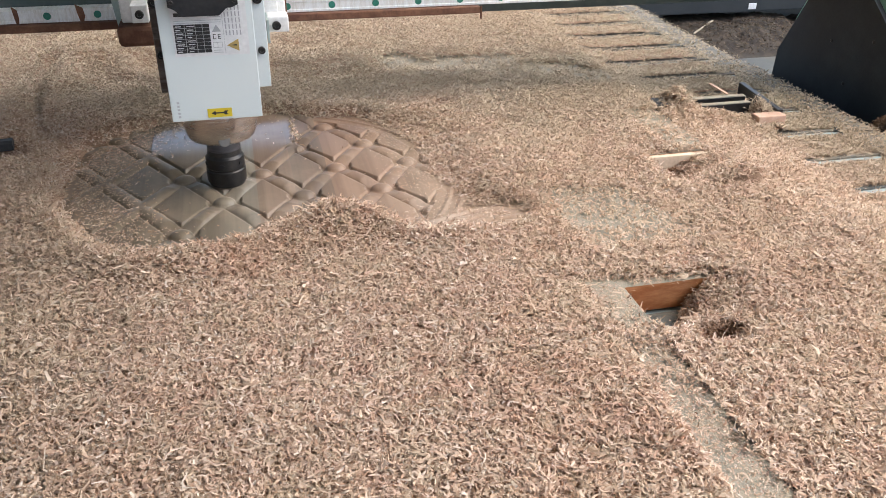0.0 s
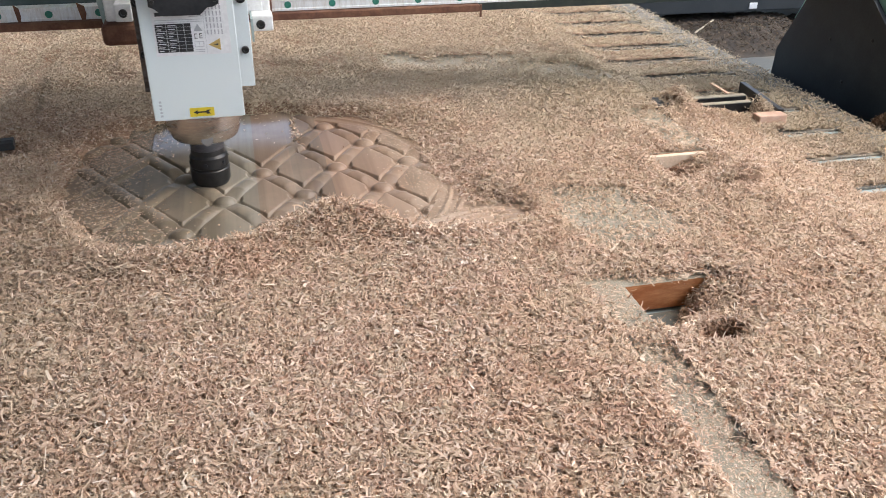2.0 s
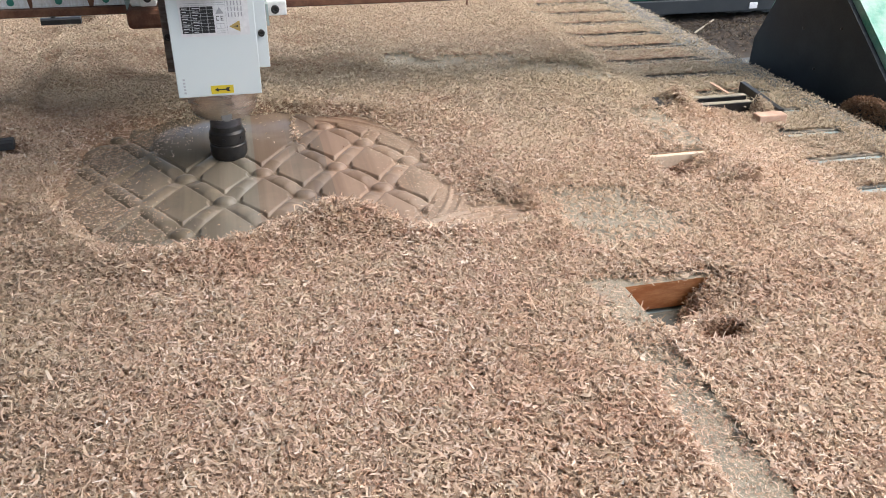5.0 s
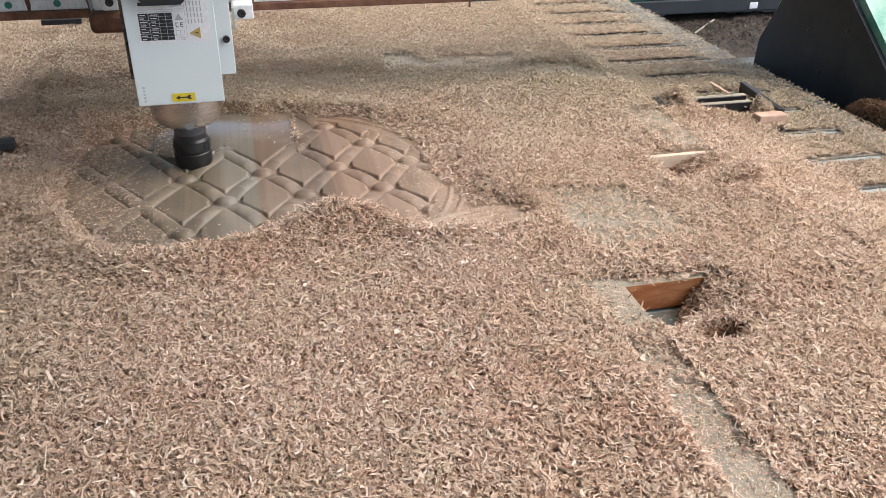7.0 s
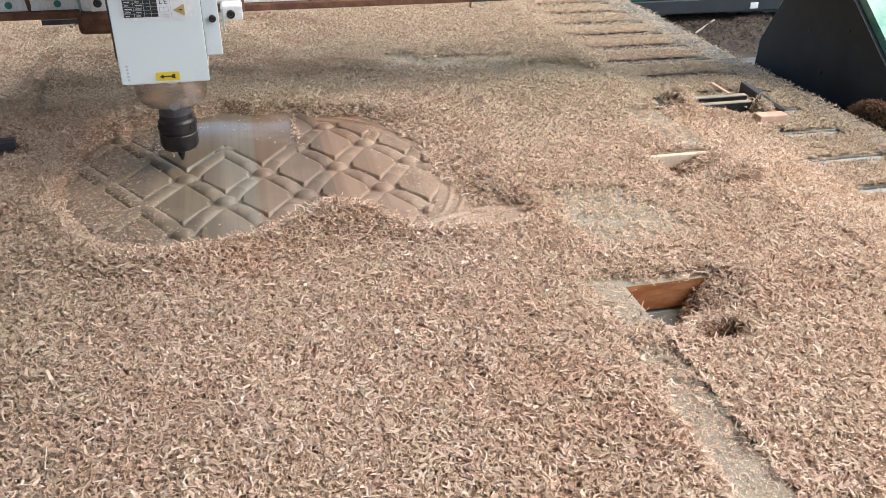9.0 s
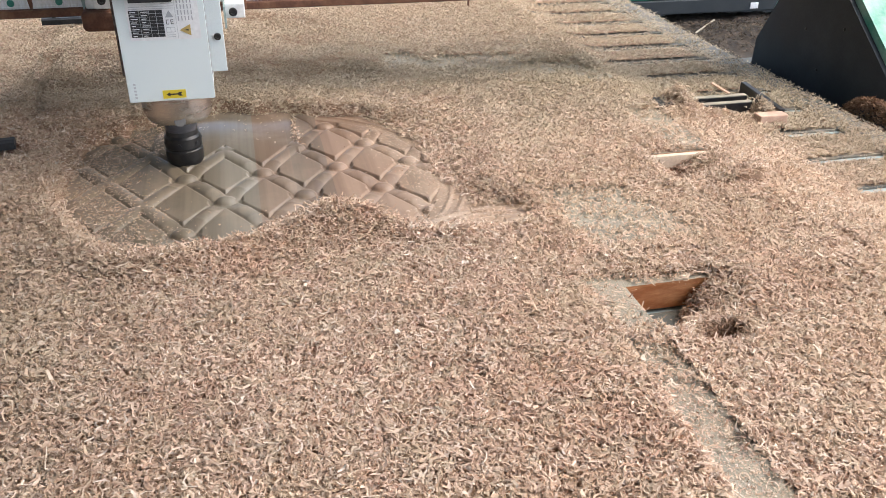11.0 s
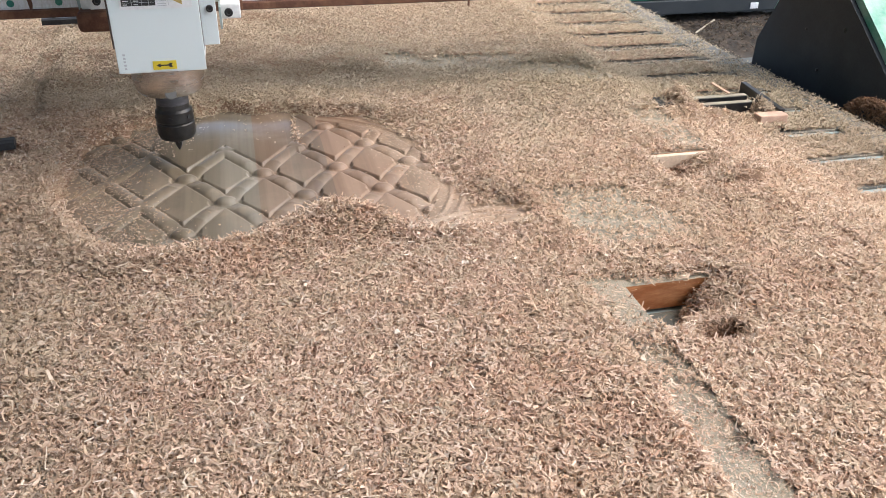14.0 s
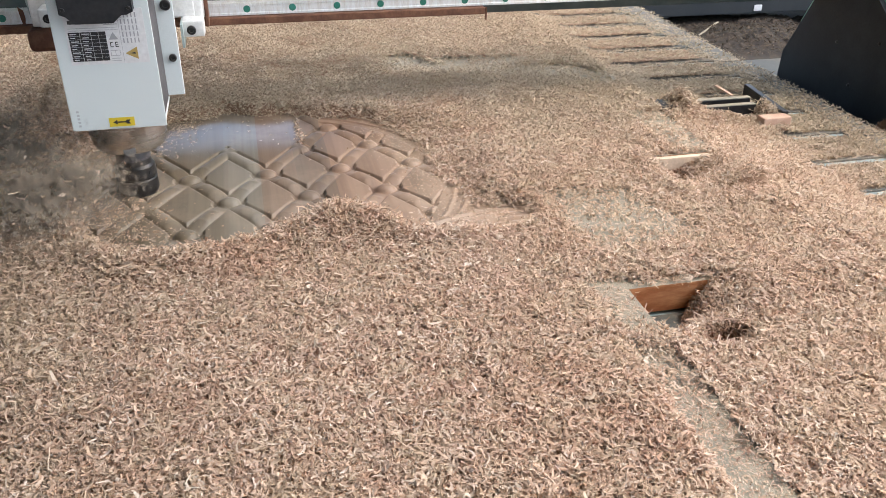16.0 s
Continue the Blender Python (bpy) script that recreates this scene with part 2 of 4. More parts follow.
def part(name, bm, material, parent, label=""):
    me = bpy.data.meshes.new(name)
    bm.to_mesh(me)
    bm.free()
    for m in (material if isinstance(material, (list, tuple)) else [material]):
        me.materials.append(m)
    ob = new(name, me)
    ob.parent = parent
    if label:
        tagged(ob, label)
    return ob


def box(bm, x0, x1, y0, y1, z0, z1, bevel=0.0):
    vs = [bm.verts.new((x, y, z)) for z in (z0, z1) for y in (y0, y1) for x in (x0, x1)]
    fs = [bm.faces.new([vs[i] for i in q]) for q in ((0, 2, 3, 1), (4, 5, 7, 6), (0, 1, 5, 4), (2, 6, 7, 3), (0, 4, 6, 2), (1, 3, 7, 5))]
    if bevel:
        es = list({e for f in fs for e in f.edges})
        bmesh.ops.bevel(bm, geom=es, offset=bevel, segments=2, affect="EDGES", profile=0.5)
    return bm


def boxed(*a, **k):
    return box(bmesh.new(), *a, **k)


def lathe(profile, n=48, at=(0, 0, 0), turn=None):
    """Turn (radius, height) pairs round the z axis."""
    bm = bmesh.new()
    rings = []
    for r, z in profile:
        rings.append([bm.verts.new((r * math.cos(2 * math.pi * i / n), r * math.sin(2 * math.pi * i / n), z)) for i in range(n)])
    for a, b in zip(rings, rings[1:]):
        for i in range(n):
            f = bm.faces.new((a[i], a[(i + 1) % n], b[(i + 1) % n], b[i]))
            f.smooth = True
    bm.faces.new(list(reversed(rings[0])))
    bm.faces.new(rings[-1])
    m = Matrix.Translation(at) @ (turn or Matrix())
    bmesh.ops.transform(bm, matrix=m, verts=bm.verts)
    bmesh.ops.recalc_face_normals(bm, faces=bm.faces)
    for e in bm.edges:
        if len(e.link_faces) == 2 and e.calc_face_angle(0) > radians(32):
            e.smooth = False
    return bm


FACE_CAMERA = pose(0, 0, 0, 90)          # turns +z to -y


def prism(points, y0, y1):
    """Extrude a polygon of (x, z) along y."""
    bm = bmesh.new()
    a = [bm.verts.new((x, y0, z)) for x, z in points]
    b = [bm.verts.new((x, y1, z)) for x, z in points]
    bm.faces.new(a)
    bm.faces.new(list(reversed(b)))
    n = len(points)
    for i in range(n):
        bm.faces.new((a[i], b[i], b[(i + 1) % n], a[(i + 1) % n]))
    bmesh.ops.recalc_face_normals(bm, faces=bm.faces)
    return bm


def prism_x(points, x0, x1):
    """Extrude a polygon of (y, z) along x."""
    bm = prism(points, x0, x1)
    for v in bm.verts:
        v.co = Vector((v.co.y, v.co.x, v.co.z))
    bmesh.ops.recalc_face_normals(bm, faces=bm.faces)
    return bm


def hex_bolt(parent, at, r=0.006, h=0.006, material=None, name="bolt"):
    """A socket-head screw whose head looks to -y."""
    bm = lathe([(r, 0), (r, h * 0.8), (r * 0.85, h), (r * 0.5, h), (r * 0.48, h * 0.45), (0.0005, h * 0.4)], 20, at, FACE_CAMERA)
    return part(name, bm, material or BLACK, parent)


# ---- ground and the machine beyond ----
def ground():
    bm = bmesh.new()
    n = 24
    vs = [[bm.verts.new((-60 + 120 * i / n, -60 + 120 * j / n, -0.85)) for i in range(n + 1)] for j in range(n + 1)]
    for j in range(n):
        for i in range(n):
            bm.faces.new((vs[j][i], vs[j][i + 1], vs[j + 1][i + 1], vs[j + 1][i]))
    ob = part("ground", bm, CONCRETE, None)
    tagged(ob, "dusty grey concrete workshop floor", "floor", kind="structure")


ground()


def unseen_shed():
    """Unseen roof and side wall, added to cut off light from above and left."""
    plaster = worn("grey_sheet_wall", (0.16, 0.165, 0.165), (0.20, 0.20, 0.195), 0.7, 0, 2)
    ob = part("light_block_wall", boxed(-1.95, -1.80, -3, 5, -0.85, 1.43), plaster, None)
    tagged(ob, "unseen grey side wall added to block light", "wall", kind="structure")
    ob = part("ceiling", prism([(-1.95, 1.40), (1.6, 3.1), (1.6, 3.2), (-1.95, 1.50)], -3.0, 2.1), plaster, None)
    tagged(ob, "unseen grey sloping roof added to block light", "ceiling", kind="structure")


unseen_shed()


def far_machine():
    e = thing("neighbouring_machine", "deep green machine with a dark grey plinth on concrete", "machine")
    part("panel", boxed(1.4, 6.5, 5.0, 5.9, -0.598, 0.1, bevel=0.01), GREEN_DEEP, e)
    part("plinth", boxed(1.4, 6.5, 4.985, 5.88, -0.692, -0.60, bevel=0.006), BAND, e, "dark grey plinth")
    part("plate", boxed(3.39, 3.45, 4.978, 4.985, -0.675, -0.635, bevel=0.002), PAPER, e, "small white plate")
    for x in (1.6, 6.2):
        part("foot", boxed(x, x + 0.12, 5.5, 5.62, -0.85, -0.692), BAND, e)


far_machine()


def debris():
    bm = bmesh.new()
    nx, ny = 170, 60
    g = []
    for j in range(ny + 1):
        row = []
        for i in range(nx + 1):
            x, y = 2.1 + 2.6 * i / nx, 4.45 + 0.75 * j / ny
            edge = min(1, 5 * min(i / nx, 1 - i / nx)) * min(1, 3.0 * (j / ny))
            z = -0.853 + edge * (0.10 + 0.07 * noise.noise((x * 2.2, y * 2.2, 3)) + 0.02 * noise.noise((x * 11, y * 11, 7)) + 0.016 * noise.noise((x * 37, y * 37, 1)))
            row.append(bm.verts.new((x, y, z)))
        g.append(row)
    for j in range(ny):
        for i in range(nx):
            bm.faces.new((g[j][i], g[j][i + 1], g[j + 1][i + 1], g[j + 1][i])).smooth = True
    ob = part("debris_heap", bm, SHADED_DIRT, None)
    tagged(ob, "heap of old shavings and dirt, darkened as if in shade", "debris", kind="stuff")
    rng = np.random.RandomState(31)
    n = 9000
    x, y = rng.uniform(2.15, 4.65, n), rng.uniform(4.5, 5.0, n)
    z = np.array([-0.852 + min(1, 5 * min((a - 2.1) / 2.6, (4.7 - a) / 2.6)) * min(1, 4 * (b - 4.45)) * (0.10 + 0.07 * noise.noise((a * 2.2, b * 2.2, 3)) + 0.02 * noise.noise((a * 11, b * 11, 7))) for a, b in zip(x, y)])
    co, f = ribbons(x, y, z + 0.004, rng, 1, 0.02, 0.006)
    me = mesh_from(co, f, "old_shavings")
    me.materials.append(worn("weathered_shavings", (0.10, 0.07, 0.045), (0.03, 0.022, 0.016), 0.9, 0, 40))
    tagged(new("old_shavings", me), "weathered brown shavings scattered on the dark heap", "shavings", kind="stuff")
    s = boxed(-0.17, 0.17, -0.006, 0.006, -0.004, 0.004, bevel=0.002)
    st = part("stick", s, DUSTY_TOP, None)
    st.matrix_world = pose(2.99, 4.85, -0.745, 0, -4, 40)
    tagged(st, "thin pale wood stick lying on the dark debris", "stick")


# ---- the router's bed ----
SLOT_Y0, SLOT_D = 2.4633, 0.1285


def bed():
    e = thing("machine_bed", "dusty router bed with parallel clamping slots", "machine bed")
    part("frame", boxed(-1.1, 1.20, -0.3, 3.05, -0.85, -0.0505, bevel=0.01), BAND, e)
    part("side_rail", boxed(1.201, 1.62, -0.3, 3.05, -0.85, -0.212, bevel=0.01), BAND, e)
    part("side_rail", boxed(-1.45, -1.101, -0.3, 3.05, -0.85, -0.19, bevel=0.01), BAND, e)
    part("slot_floor", boxed(-1.1, 1.229, -0.3, 3.05, -0.05, -0.004), SLOT, e, "grey-green slot floor")
    for k in range(-4, 21):
        y1 = SLOT_Y0 - k * SLOT_D - 0.0085
        part("plank", boxed(-1.1, 1.1555, y1 - SLOT_D + 0.017, y1, -0.013, 0.0, bevel=0.0015), BED, e)
        part("edge_block", boxed(1.1557, 1.2305, y1 - SLOT_D + 0.003, y1 - 0.001, -0.0131, 0.0005, bevel=0.0015), BED, e)
        part("end_stop", boxed(1.1556, 1.168, y1 - 0.002, y1 + 0.0172, -0.0129, -0.0004), BED, e)


bed()

# ---- the timber sheet being carved ----
TOP = 0.041
CX0, CX1, CY0, CY1 = -0.33, 0.42, 0.90, 1.585       # the carved field


def on_board(x, y):
    if not (-0.433 < x < 0.787 and 0.1 < y < 2.62):
        return False
    if x > 0.438 and y < 0.79:
        return False
    if x > 0.65 and 1.03 < y < 1.183:
        return False
    return True


def board_body():
    xs = [-0.433, CX0, CX1, 0.438, 0.65, 0.787]
    ys = [0.1, 0.79, CY0, 1.03, 1.183, CY1, 2.62]
    bm = bmesh.new()
    V = {}

    def v(i, j, k):
        if (i, j, k) not in V:
            V[i, j, k] = bm.verts.new((xs[i], ys[j], (0.0015, TOP)[k]))
        return V[i, j, k]

    def has(i, j):
        if not (0 <= i < len(xs) - 1 and 0 <= j < len(ys) - 1):
            return False
        x, y = (xs[i] + xs[i + 1]) / 2, (ys[j] + ys[j + 1]) / 2
        return on_board(x, y) and not (CX0 < x < CX1 and CY0 < y < CY1)

    for i in range(len(xs) - 1):
        for j in range(len(ys) - 1):
            if not has(i, j):
                continue
            bm.faces.new((v(i, j, 1), v(i + 1, j, 1), v(i + 1, j + 1, 1), v(i, j + 1, 1)))
            bm.faces.new((v(i, j, 0), v(i, j + 1, 0), v(i + 1, j + 1, 0), v(i + 1, j, 0))).material_index = 1
            for di, dj, a, b in ((0, -1, (i, j), (i + 1, j)), (1, 0, (i + 1, j), (i + 1, j + 1)), (0, 1, (i + 1, j + 1), (i, j + 1)), (-1, 0, (i, j + 1), (i, j))):
                if not has(i + di, j + dj):
                    bm.faces.new((v(*a, 0), v(*b, 0), v(*b, 1), v(*a, 1))).material_index = 1
    return bm


PX, PY, BX, BY = 0.122, 0.193, 0.010, 1.263          # pitch and origin of the tufting


ARCHES = ((-0.173, 1.3595), (-0.173, 1.1665), (-0.2335, 1.2630))        # crossings not yet cut to buttons
PLAIN_X0, PLAIN_X1 = -0.172, 0.077                                     # the stretch not yet carved


def past_seam(x, y):
    """Distance behind the zigzag seam at which the carving ends."""
    saw = np.abs((((x - BX) / PX + 0.5) % 1.0) - 0.5) * 2
    return (y - BY - PY / 2 * saw) * 0.534


def carve_height(x, y):
    """Tufted relief: flat diamond cushions, fat rolls along the seams between them, a domed button at every crossing."""
    u, v = (x - BX) / PX, (y - BY) / PY
    a, b = u + v, u - v
    ia, ib = np.floor(a), np.floor(b)
    da, db = np.abs(a - np.round(a)) / 9.7, np.abs(b - np.round(b)) / 9.7
    d = np.minimum(da, db)
    w, top = 0.0150, 0.038
    ra, rb = np.round(a), np.round(b)
    bx, by = BX + PX * (ra + rb) / 2, BY + PY * (ra - rb) / 2
    r = np.hypot(x - bx, y - by)
    plain_x = (x > PLAIN_X0) & (x < PLAIN_X1)
    arch = plain_x & (by > 1.30)
    for ax_, ay_ in ARCHES:
        arch = arch | (np.hypot(bx - ax_, by - ay_) < 0.02)
    # each cushion is a low roof with its ridge along the grain, its corners scalloped round the buttons
    cu = (ia + ib + 1) / 2
    cushion = top - 0.001 - 0.0040 * np.abs(u - cu) / 0.5 + 0.0012 * np.sin(5 * cu + 3 * (ia - ib))
    edge = np.where(arch, d - w, np.minimum(d - w, (r - 0.0255) * 0.8))
    # the rolls thin out and dip towards a button
    dip = np.where(arch, 0.0, np.clip((0.042 - r) / 0.022, 0, 1))
    roll = top - 0.0062 - 0.003 * dip + (0.0062 - 0.0030 * dip) * np.sqrt(np.clip(1 - (d / (w - 0.0012)) ** 2, 0, 1))
    h = roll + (cushion - roll) * np.clip(edge / 0.0022 + 0.4, 0, 1)
    # plain stretch behind the first row
    past = past_seam(x, y)
    h = np.where(plain_x, h + (top - 0.0008 - h) * np.clip((past - w) / 0.0026 + 0.5, 0, 1), h)
    # buttons
    r = np.where(arch, 1.0, r)
    dome = top - 0.0095 + 0.0105 * np.sqrt(np.clip(1 - (r / 0.0172) ** 2, 0, 1))
    return np.where(r < 0.0172, np.maximum(np.minimum(h, dome + 0.001), dome), h)


def border_height(x, y):
    """Two thin ridges turned round the medallion, and rings round the corner ornament beside it."""
    r1 = np.hypot((x + 0.01), (y - 1.215))
    r2 = np.hypot(x - 0.335, y - 0.83)
    s1 = 0.0355 + 0.0022 * (np.exp(-((r1 - 0.318) / 0.0035) ** 2) + np.exp(-((r1 - 0.338) / 0.0035) ** 2))
    s2 = 0.0335 + 0.0062 * (np.abs(((r2 / 0.0145) % 1.0) - 0.5) * 2) ** 0.7
    ring = np.where(r2 < 0.225, s2, s1)
    return ring + (TOP - 0.0005 - ring) * np.clip((x - 0.335) / 0.05, 0, 1), r1


def field_height(x, y):
    h = carve_height(x, y)
    hb, r1 = border_height(x, y)
    inside = (r1 < 0.298) | (x < 0.12)
    return np.where(inside & (np.hypot(x - 0.335, y - 0.83) > 0.215), h, hb)


def carved_field():
    step = 0.0016
    nx, ny = int((CX1 - CX0) / step), int((CY1 - CY0) / step)
    x, y = np.meshgrid(np.linspace(CX0, CX1, nx + 1), np.linspace(CY0, CY1, ny + 1))
    h = field_height(x, y)
    rim = np.minimum.reduce([x - CX0, CX1 - x, y - CY0, CY1 - y])
    h = np.where(rim < step * 0.5, TOP, h)
    co = np.stack([x, y, h], -1).reshape(-1, 3)
    idx = np.arange((nx + 1) * (ny + 1)).reshape(ny + 1, nx + 1)
    f = np.stack([idx[:-1, :-1], idx[:-1, 1:], idx[1:, 1:], idx[1:, :-1]], -1).reshape(-1, 4)
    me = mesh_from(co, f, "carved_field")
    xc, yc = x[:-1, :-1].ravel(), y[:-1, :-1].ravel()
    me.polygons.foreach_set("material_index", ((xc > PLAIN_X0) & (xc < PLAIN_X1) & (past_seam(xc, yc) > 0.0155)).astype(np.int32))
    me.polygons.foreach_set("use_smooth", np.ones(len(f), dtype=bool))
    return me


def mesh_from(co, faces, name):
    me = bpy.data.meshes.new(name)
    n, k = faces.shape
    me.vertices.add(len(co))
    me.vertices.foreach_set("co", np.ascontiguousarray(co, dtype=np.float32).ravel())
    me.loops.add(n * k)
    me.loops.foreach_set("vertex_index", np.ascontiguousarray(faces, dtype=np.int32).ravel())
    me.polygons.add(n)
    me.polygons.foreach_set("loop_start", np.arange(0, n * k, k, dtype=np.int32))
    me.update(calc_edges=True)
    return me


def workpiece():
    e = thing("timber_panel", "timber panel carved with tufted diamonds, part buried in shavings", "wood panel")
    part("board", board_body(), [DUSTY_TOP, WOOD_SIDE], e)
    me = carved_field()
    me.materials.append(CARVED)
    me.materials.append(PLANED)
    ob = new("carved_field", me)
    ob.parent = e
    tagged(ob, "smooth grey-brown tufted diamonds with buttons")


workpiece()


# ---- shavings: a bed, and loose curled chips upon it ----
def fbm(x, y, s, seed, n=4):
    """Smooth value noise on a grid, summed over octaves."""
    out, amp, tot = np.zeros_like(x), 1.0, 0.0
    for o in range(n):
        rng = np.random.RandomState(seed + o)
        t = rng.rand(64, 64)
        gx, gy = x * s + 17.3 * o, y * s + 5.1 * o
        ix, iy = np.floor(gx).astype(int), np.floor(gy).astype(int)
        fx, fy = gx - ix, gy - iy
        fx, fy = fx * fx * (3 - 2 * fx), fy * fy * (3 - 2 * fy)
        q = lambda a, b: t[(iy + b) % 64, (ix + a) % 64]
        out += amp * ((q(0, 0) * (1 - fx) + q(1, 0) * fx) * (1 - fy) + (q(0, 1) * (1 - fx) + q(1, 1) * fx) * fy)
        tot += amp
        amp, s = amp * 0.5, s * 2.03
    return out / tot * 2 - 1


def smooth(a, b, v):
    t = np.clip((v - a) / (b - a), 0, 1)
    return t * t * (3 - 2 * t)


def swept(x, y):
    """Metres beyond the edge of the patch that the cutter has swept clear (negative within)."""
    th = np.degrees(np.arctan2(y - 1.25, x))
    edge = np.interp(th, [-180, -170, -150, -137, -124, -112, -100, -88, -66, -55, -50, -36, -24, -12, 4, 26, 40, 50, 58, 68, 90, 98, 106, 122, 132, 145, 160, 180],
                     [0.270, 0.268, 0.268, 0.285, 0.296, 0.275, 0.250, 0.215, 0.200, 0.29, 0.335, 0.36, 0.325, 0.285, 0.275, 0.272, 0.285, 0.30, 0.275, 0.262, 0.270, 0.295, 0.285, 0.285, 0.298, 0.292, 0.285, 0.270])
    return np.hypot(x, y - 1.25) - edge - 0.018 * fbm(x, y, 14, 40, 3)


def gauss(x, y, cx, cy, sx, sy):
    return np.exp(-((x - cx) / sx) ** 2 - ((y - cy) / sy) ** 2)


def cover(x, y):
    """Height of the shavings' surface and how densely they lie (0 bare, 1 full)."""
    board = (x > -0.433) & (x < 0.787) & (y > 0.1) & (y < 2.62) & ~((x > 0.438) & (y < 0.79)) & ~((x > 0.65) & (y > 1.03) & (y < 1.183))
    n1, n2 = fbm(x, y, 5, 3), fbm(x, y, 22, 9, 3)
    lay = 0.010 + 0.006 * n1 + 0.003 * n2
    dens = np.ones_like(x)
    h = TOP + lay
    # the swept patch with its rim of thrown-up shavings
    s = swept(x, y)
    on = smooth(0.0, 0.045, s)
    near_rim = np.exp(-((s - 0.05) / 0.045) ** 2)
    front = smooth(1.25, 1.05, y)
    h = h + near_rim * (0.004 + 0.010 * front) + 0.030 * gauss(x, y, 0.115, 1.005, 0.075, 0.05) + 0.010 * gauss(x, y, -0.12, 0.97, 0.12, 0.05)
    h = h + 0.004 * gauss(x, y, -0.03, 1.62, 0.18, 0.05) + 0.012 * gauss(x, y, -0.42, 1.6, 0.12, 0.4)
    h = np.where(s < 0.045, TOP - 0.016 + (h - TOP + 0.016) * on, h)
    dusty = smooth(-0.12, -0.22, x)
    dens = dens * (smooth(0.0, 0.02, s) * (1 - dusty) + dusty * (0.22 * smooth(-0.07, 0.0, s) + 0.78 * smooth(0.0, 0.05, s)))
    wide = fbm(x, y, 3.2, 58, 2)
    ridge = 1 - np.abs(fbm(x, y, 6.5, 61, 2)) * 2.2
    heaps = np.clip(smooth(1.5, 1.75, y) * smooth(0.45, 0.1, x) * smooth(1.6, 1.8, y) + smooth(-0.28, -0.42, x), 0, 1) * smooth(0.03, 0.12, s)
    h = h + heaps * (0.016 * ridge + 0.012 * wide)
    # to the right they thin out over the turned rings instead of banking up
    in_field = (x > CX0) & (x < CX1) & (y > CY0) & (y < CY1)
    under = np.where(in_field, field_height(x, y), TOP)
    right = smooth(0.17, 0.22, x) * smooth(0.96, 1.0, y) * smooth(1.50, 1.42, y) * (s > 0)
    spread = smooth(0.02, 0.13, s)
    h = h * (1 - right) + right * (under + 0.0035 + (h - under - 0.0035) * spread)
    dens = dens * (1 - 0.5 * right * (1 - smooth(0.0, 0.06, s)))
    arcs = gauss(x, y, 0.30, 1.02, 0.10, 0.055)
    dens = dens * (1 - 0.88 * smooth(0.25, 0.6, arcs))
    h = h * (1 - smooth(0.2, 0.6, arcs)) + (under + 0.003) * smooth(0.2, 0.6, arcs)
    # bare or dusty places on the board
    strip = (0.80 + 0.18 * smooth(0.64, 0.52, y)) * smooth(0.034, 0.020, np.abs(x - 0.408 + 0.006 * n2)) * smooth(0.72, 0.64, y)
    lip = 0.88 * smooth(0.042, 0.022, np.abs(x - 0.418 + 0.008 * n2)) * smooth(0.68, 0.72, y) * smooth(0.83, 0.80, y) + 0.75 * smooth(0.012, 0.004, np.abs(y - 0.795)) * smooth(0.42, 0.44, x) * smooth(0.57, 0.54, x)
    patch = np.exp(-(((x - 0.56) * 0.36 + (y - 1.715) * 0.94) / 0.075) ** 2) * smooth(0.24, 0.36, x) * smooth(0.90, 0.80, x)
    worn_patch = smooth(0.40, 0.46, x) * smooth(0.66, 0.58, x + 0.35 * (y - 0.9)) * smooth(0.87, 0.90, y) * smooth(1.10, 1.05, y)
    slip = smooth(0.69, 0.72, x) * smooth(0.79, 0.785, x) * smooth(1.185, 1.20, y) * smooth(1.42, 1.37, y)
    bare = np.clip(strip + lip + 0.80 * smooth(0.15, 1.0, worn_patch + 0.5 * n2) + 0.80 * smooth(0.35, 0.85, slip + 0.3 * n2) + 0.80 * smooth(0.3, 0.9, patch + 0.7 * n2) + 0.85 * smooth(0.4, 0.8, gauss(x, y, 0.97, 1.52, 0.14, 0.04)), 0, 1)
    dens = dens * (1 - 0.96 * bare)
    h = h - 0.009 * np.where(worn_patch > 0.05, 0.3, 1.0) * bare - 0.006 * gauss(x, y, 0.53, 0.97, 0.16, 0.12)
    h = h - 0.009 * smooth(0.016, 0.0, y - 1.183) * (y > 1.182) * (x > 0.645)
    # beside the board: banked up against it, thinning to the bare slotted bed
    off = x - 0.787
    bank = 0.036 * smooth(0.26, -0.02, off) + 0.002 + 0.004 * smooth(0.25, 0.1, off) * (1 + n1)
    thin = smooth(1.40, 1.56, y)
    side = bank * (1 - thin) + thin * (0.0085 + 0.020 * smooth(0.14, 0.0, off))
    near = np.maximum(side, 0.038 + 0.008 * n1 + 0.003 * n2 - 0.06 * smooth(0.85, 1.1, x) * smooth(0.5, 0.8, y))
    near = near + (TOP + 0.001 - near) * smooth(0.54, 0.445, x) * smooth(0.70, 0.66, y)
    near = near + 0.014 * smooth(0.69, 0.78, y) * smooth(0.545, 0.60, x)
    side = np.where(y < 0.79, near, side + (near - side) * smooth(1.0, 0.80, y) * smooth(0.785, 0.80, x))
    side = np.where((y > 1.03) & (y < 1.183) & (x < 0.79), 0.012 + 0.003 * n1 + 0.032 * smooth(1.13, 1.05, y) + 0.027 * smooth(0.68, 0.785, x), side)
    pit = smooth(0.565, 0.505, x + 0.75 * (0.79 - y) + 0.010 * n2) * smooth(0.69, 0.715, y) * smooth(0.83, 0.79, y)
    side = side * (1 - pit) - 0.004 * pit
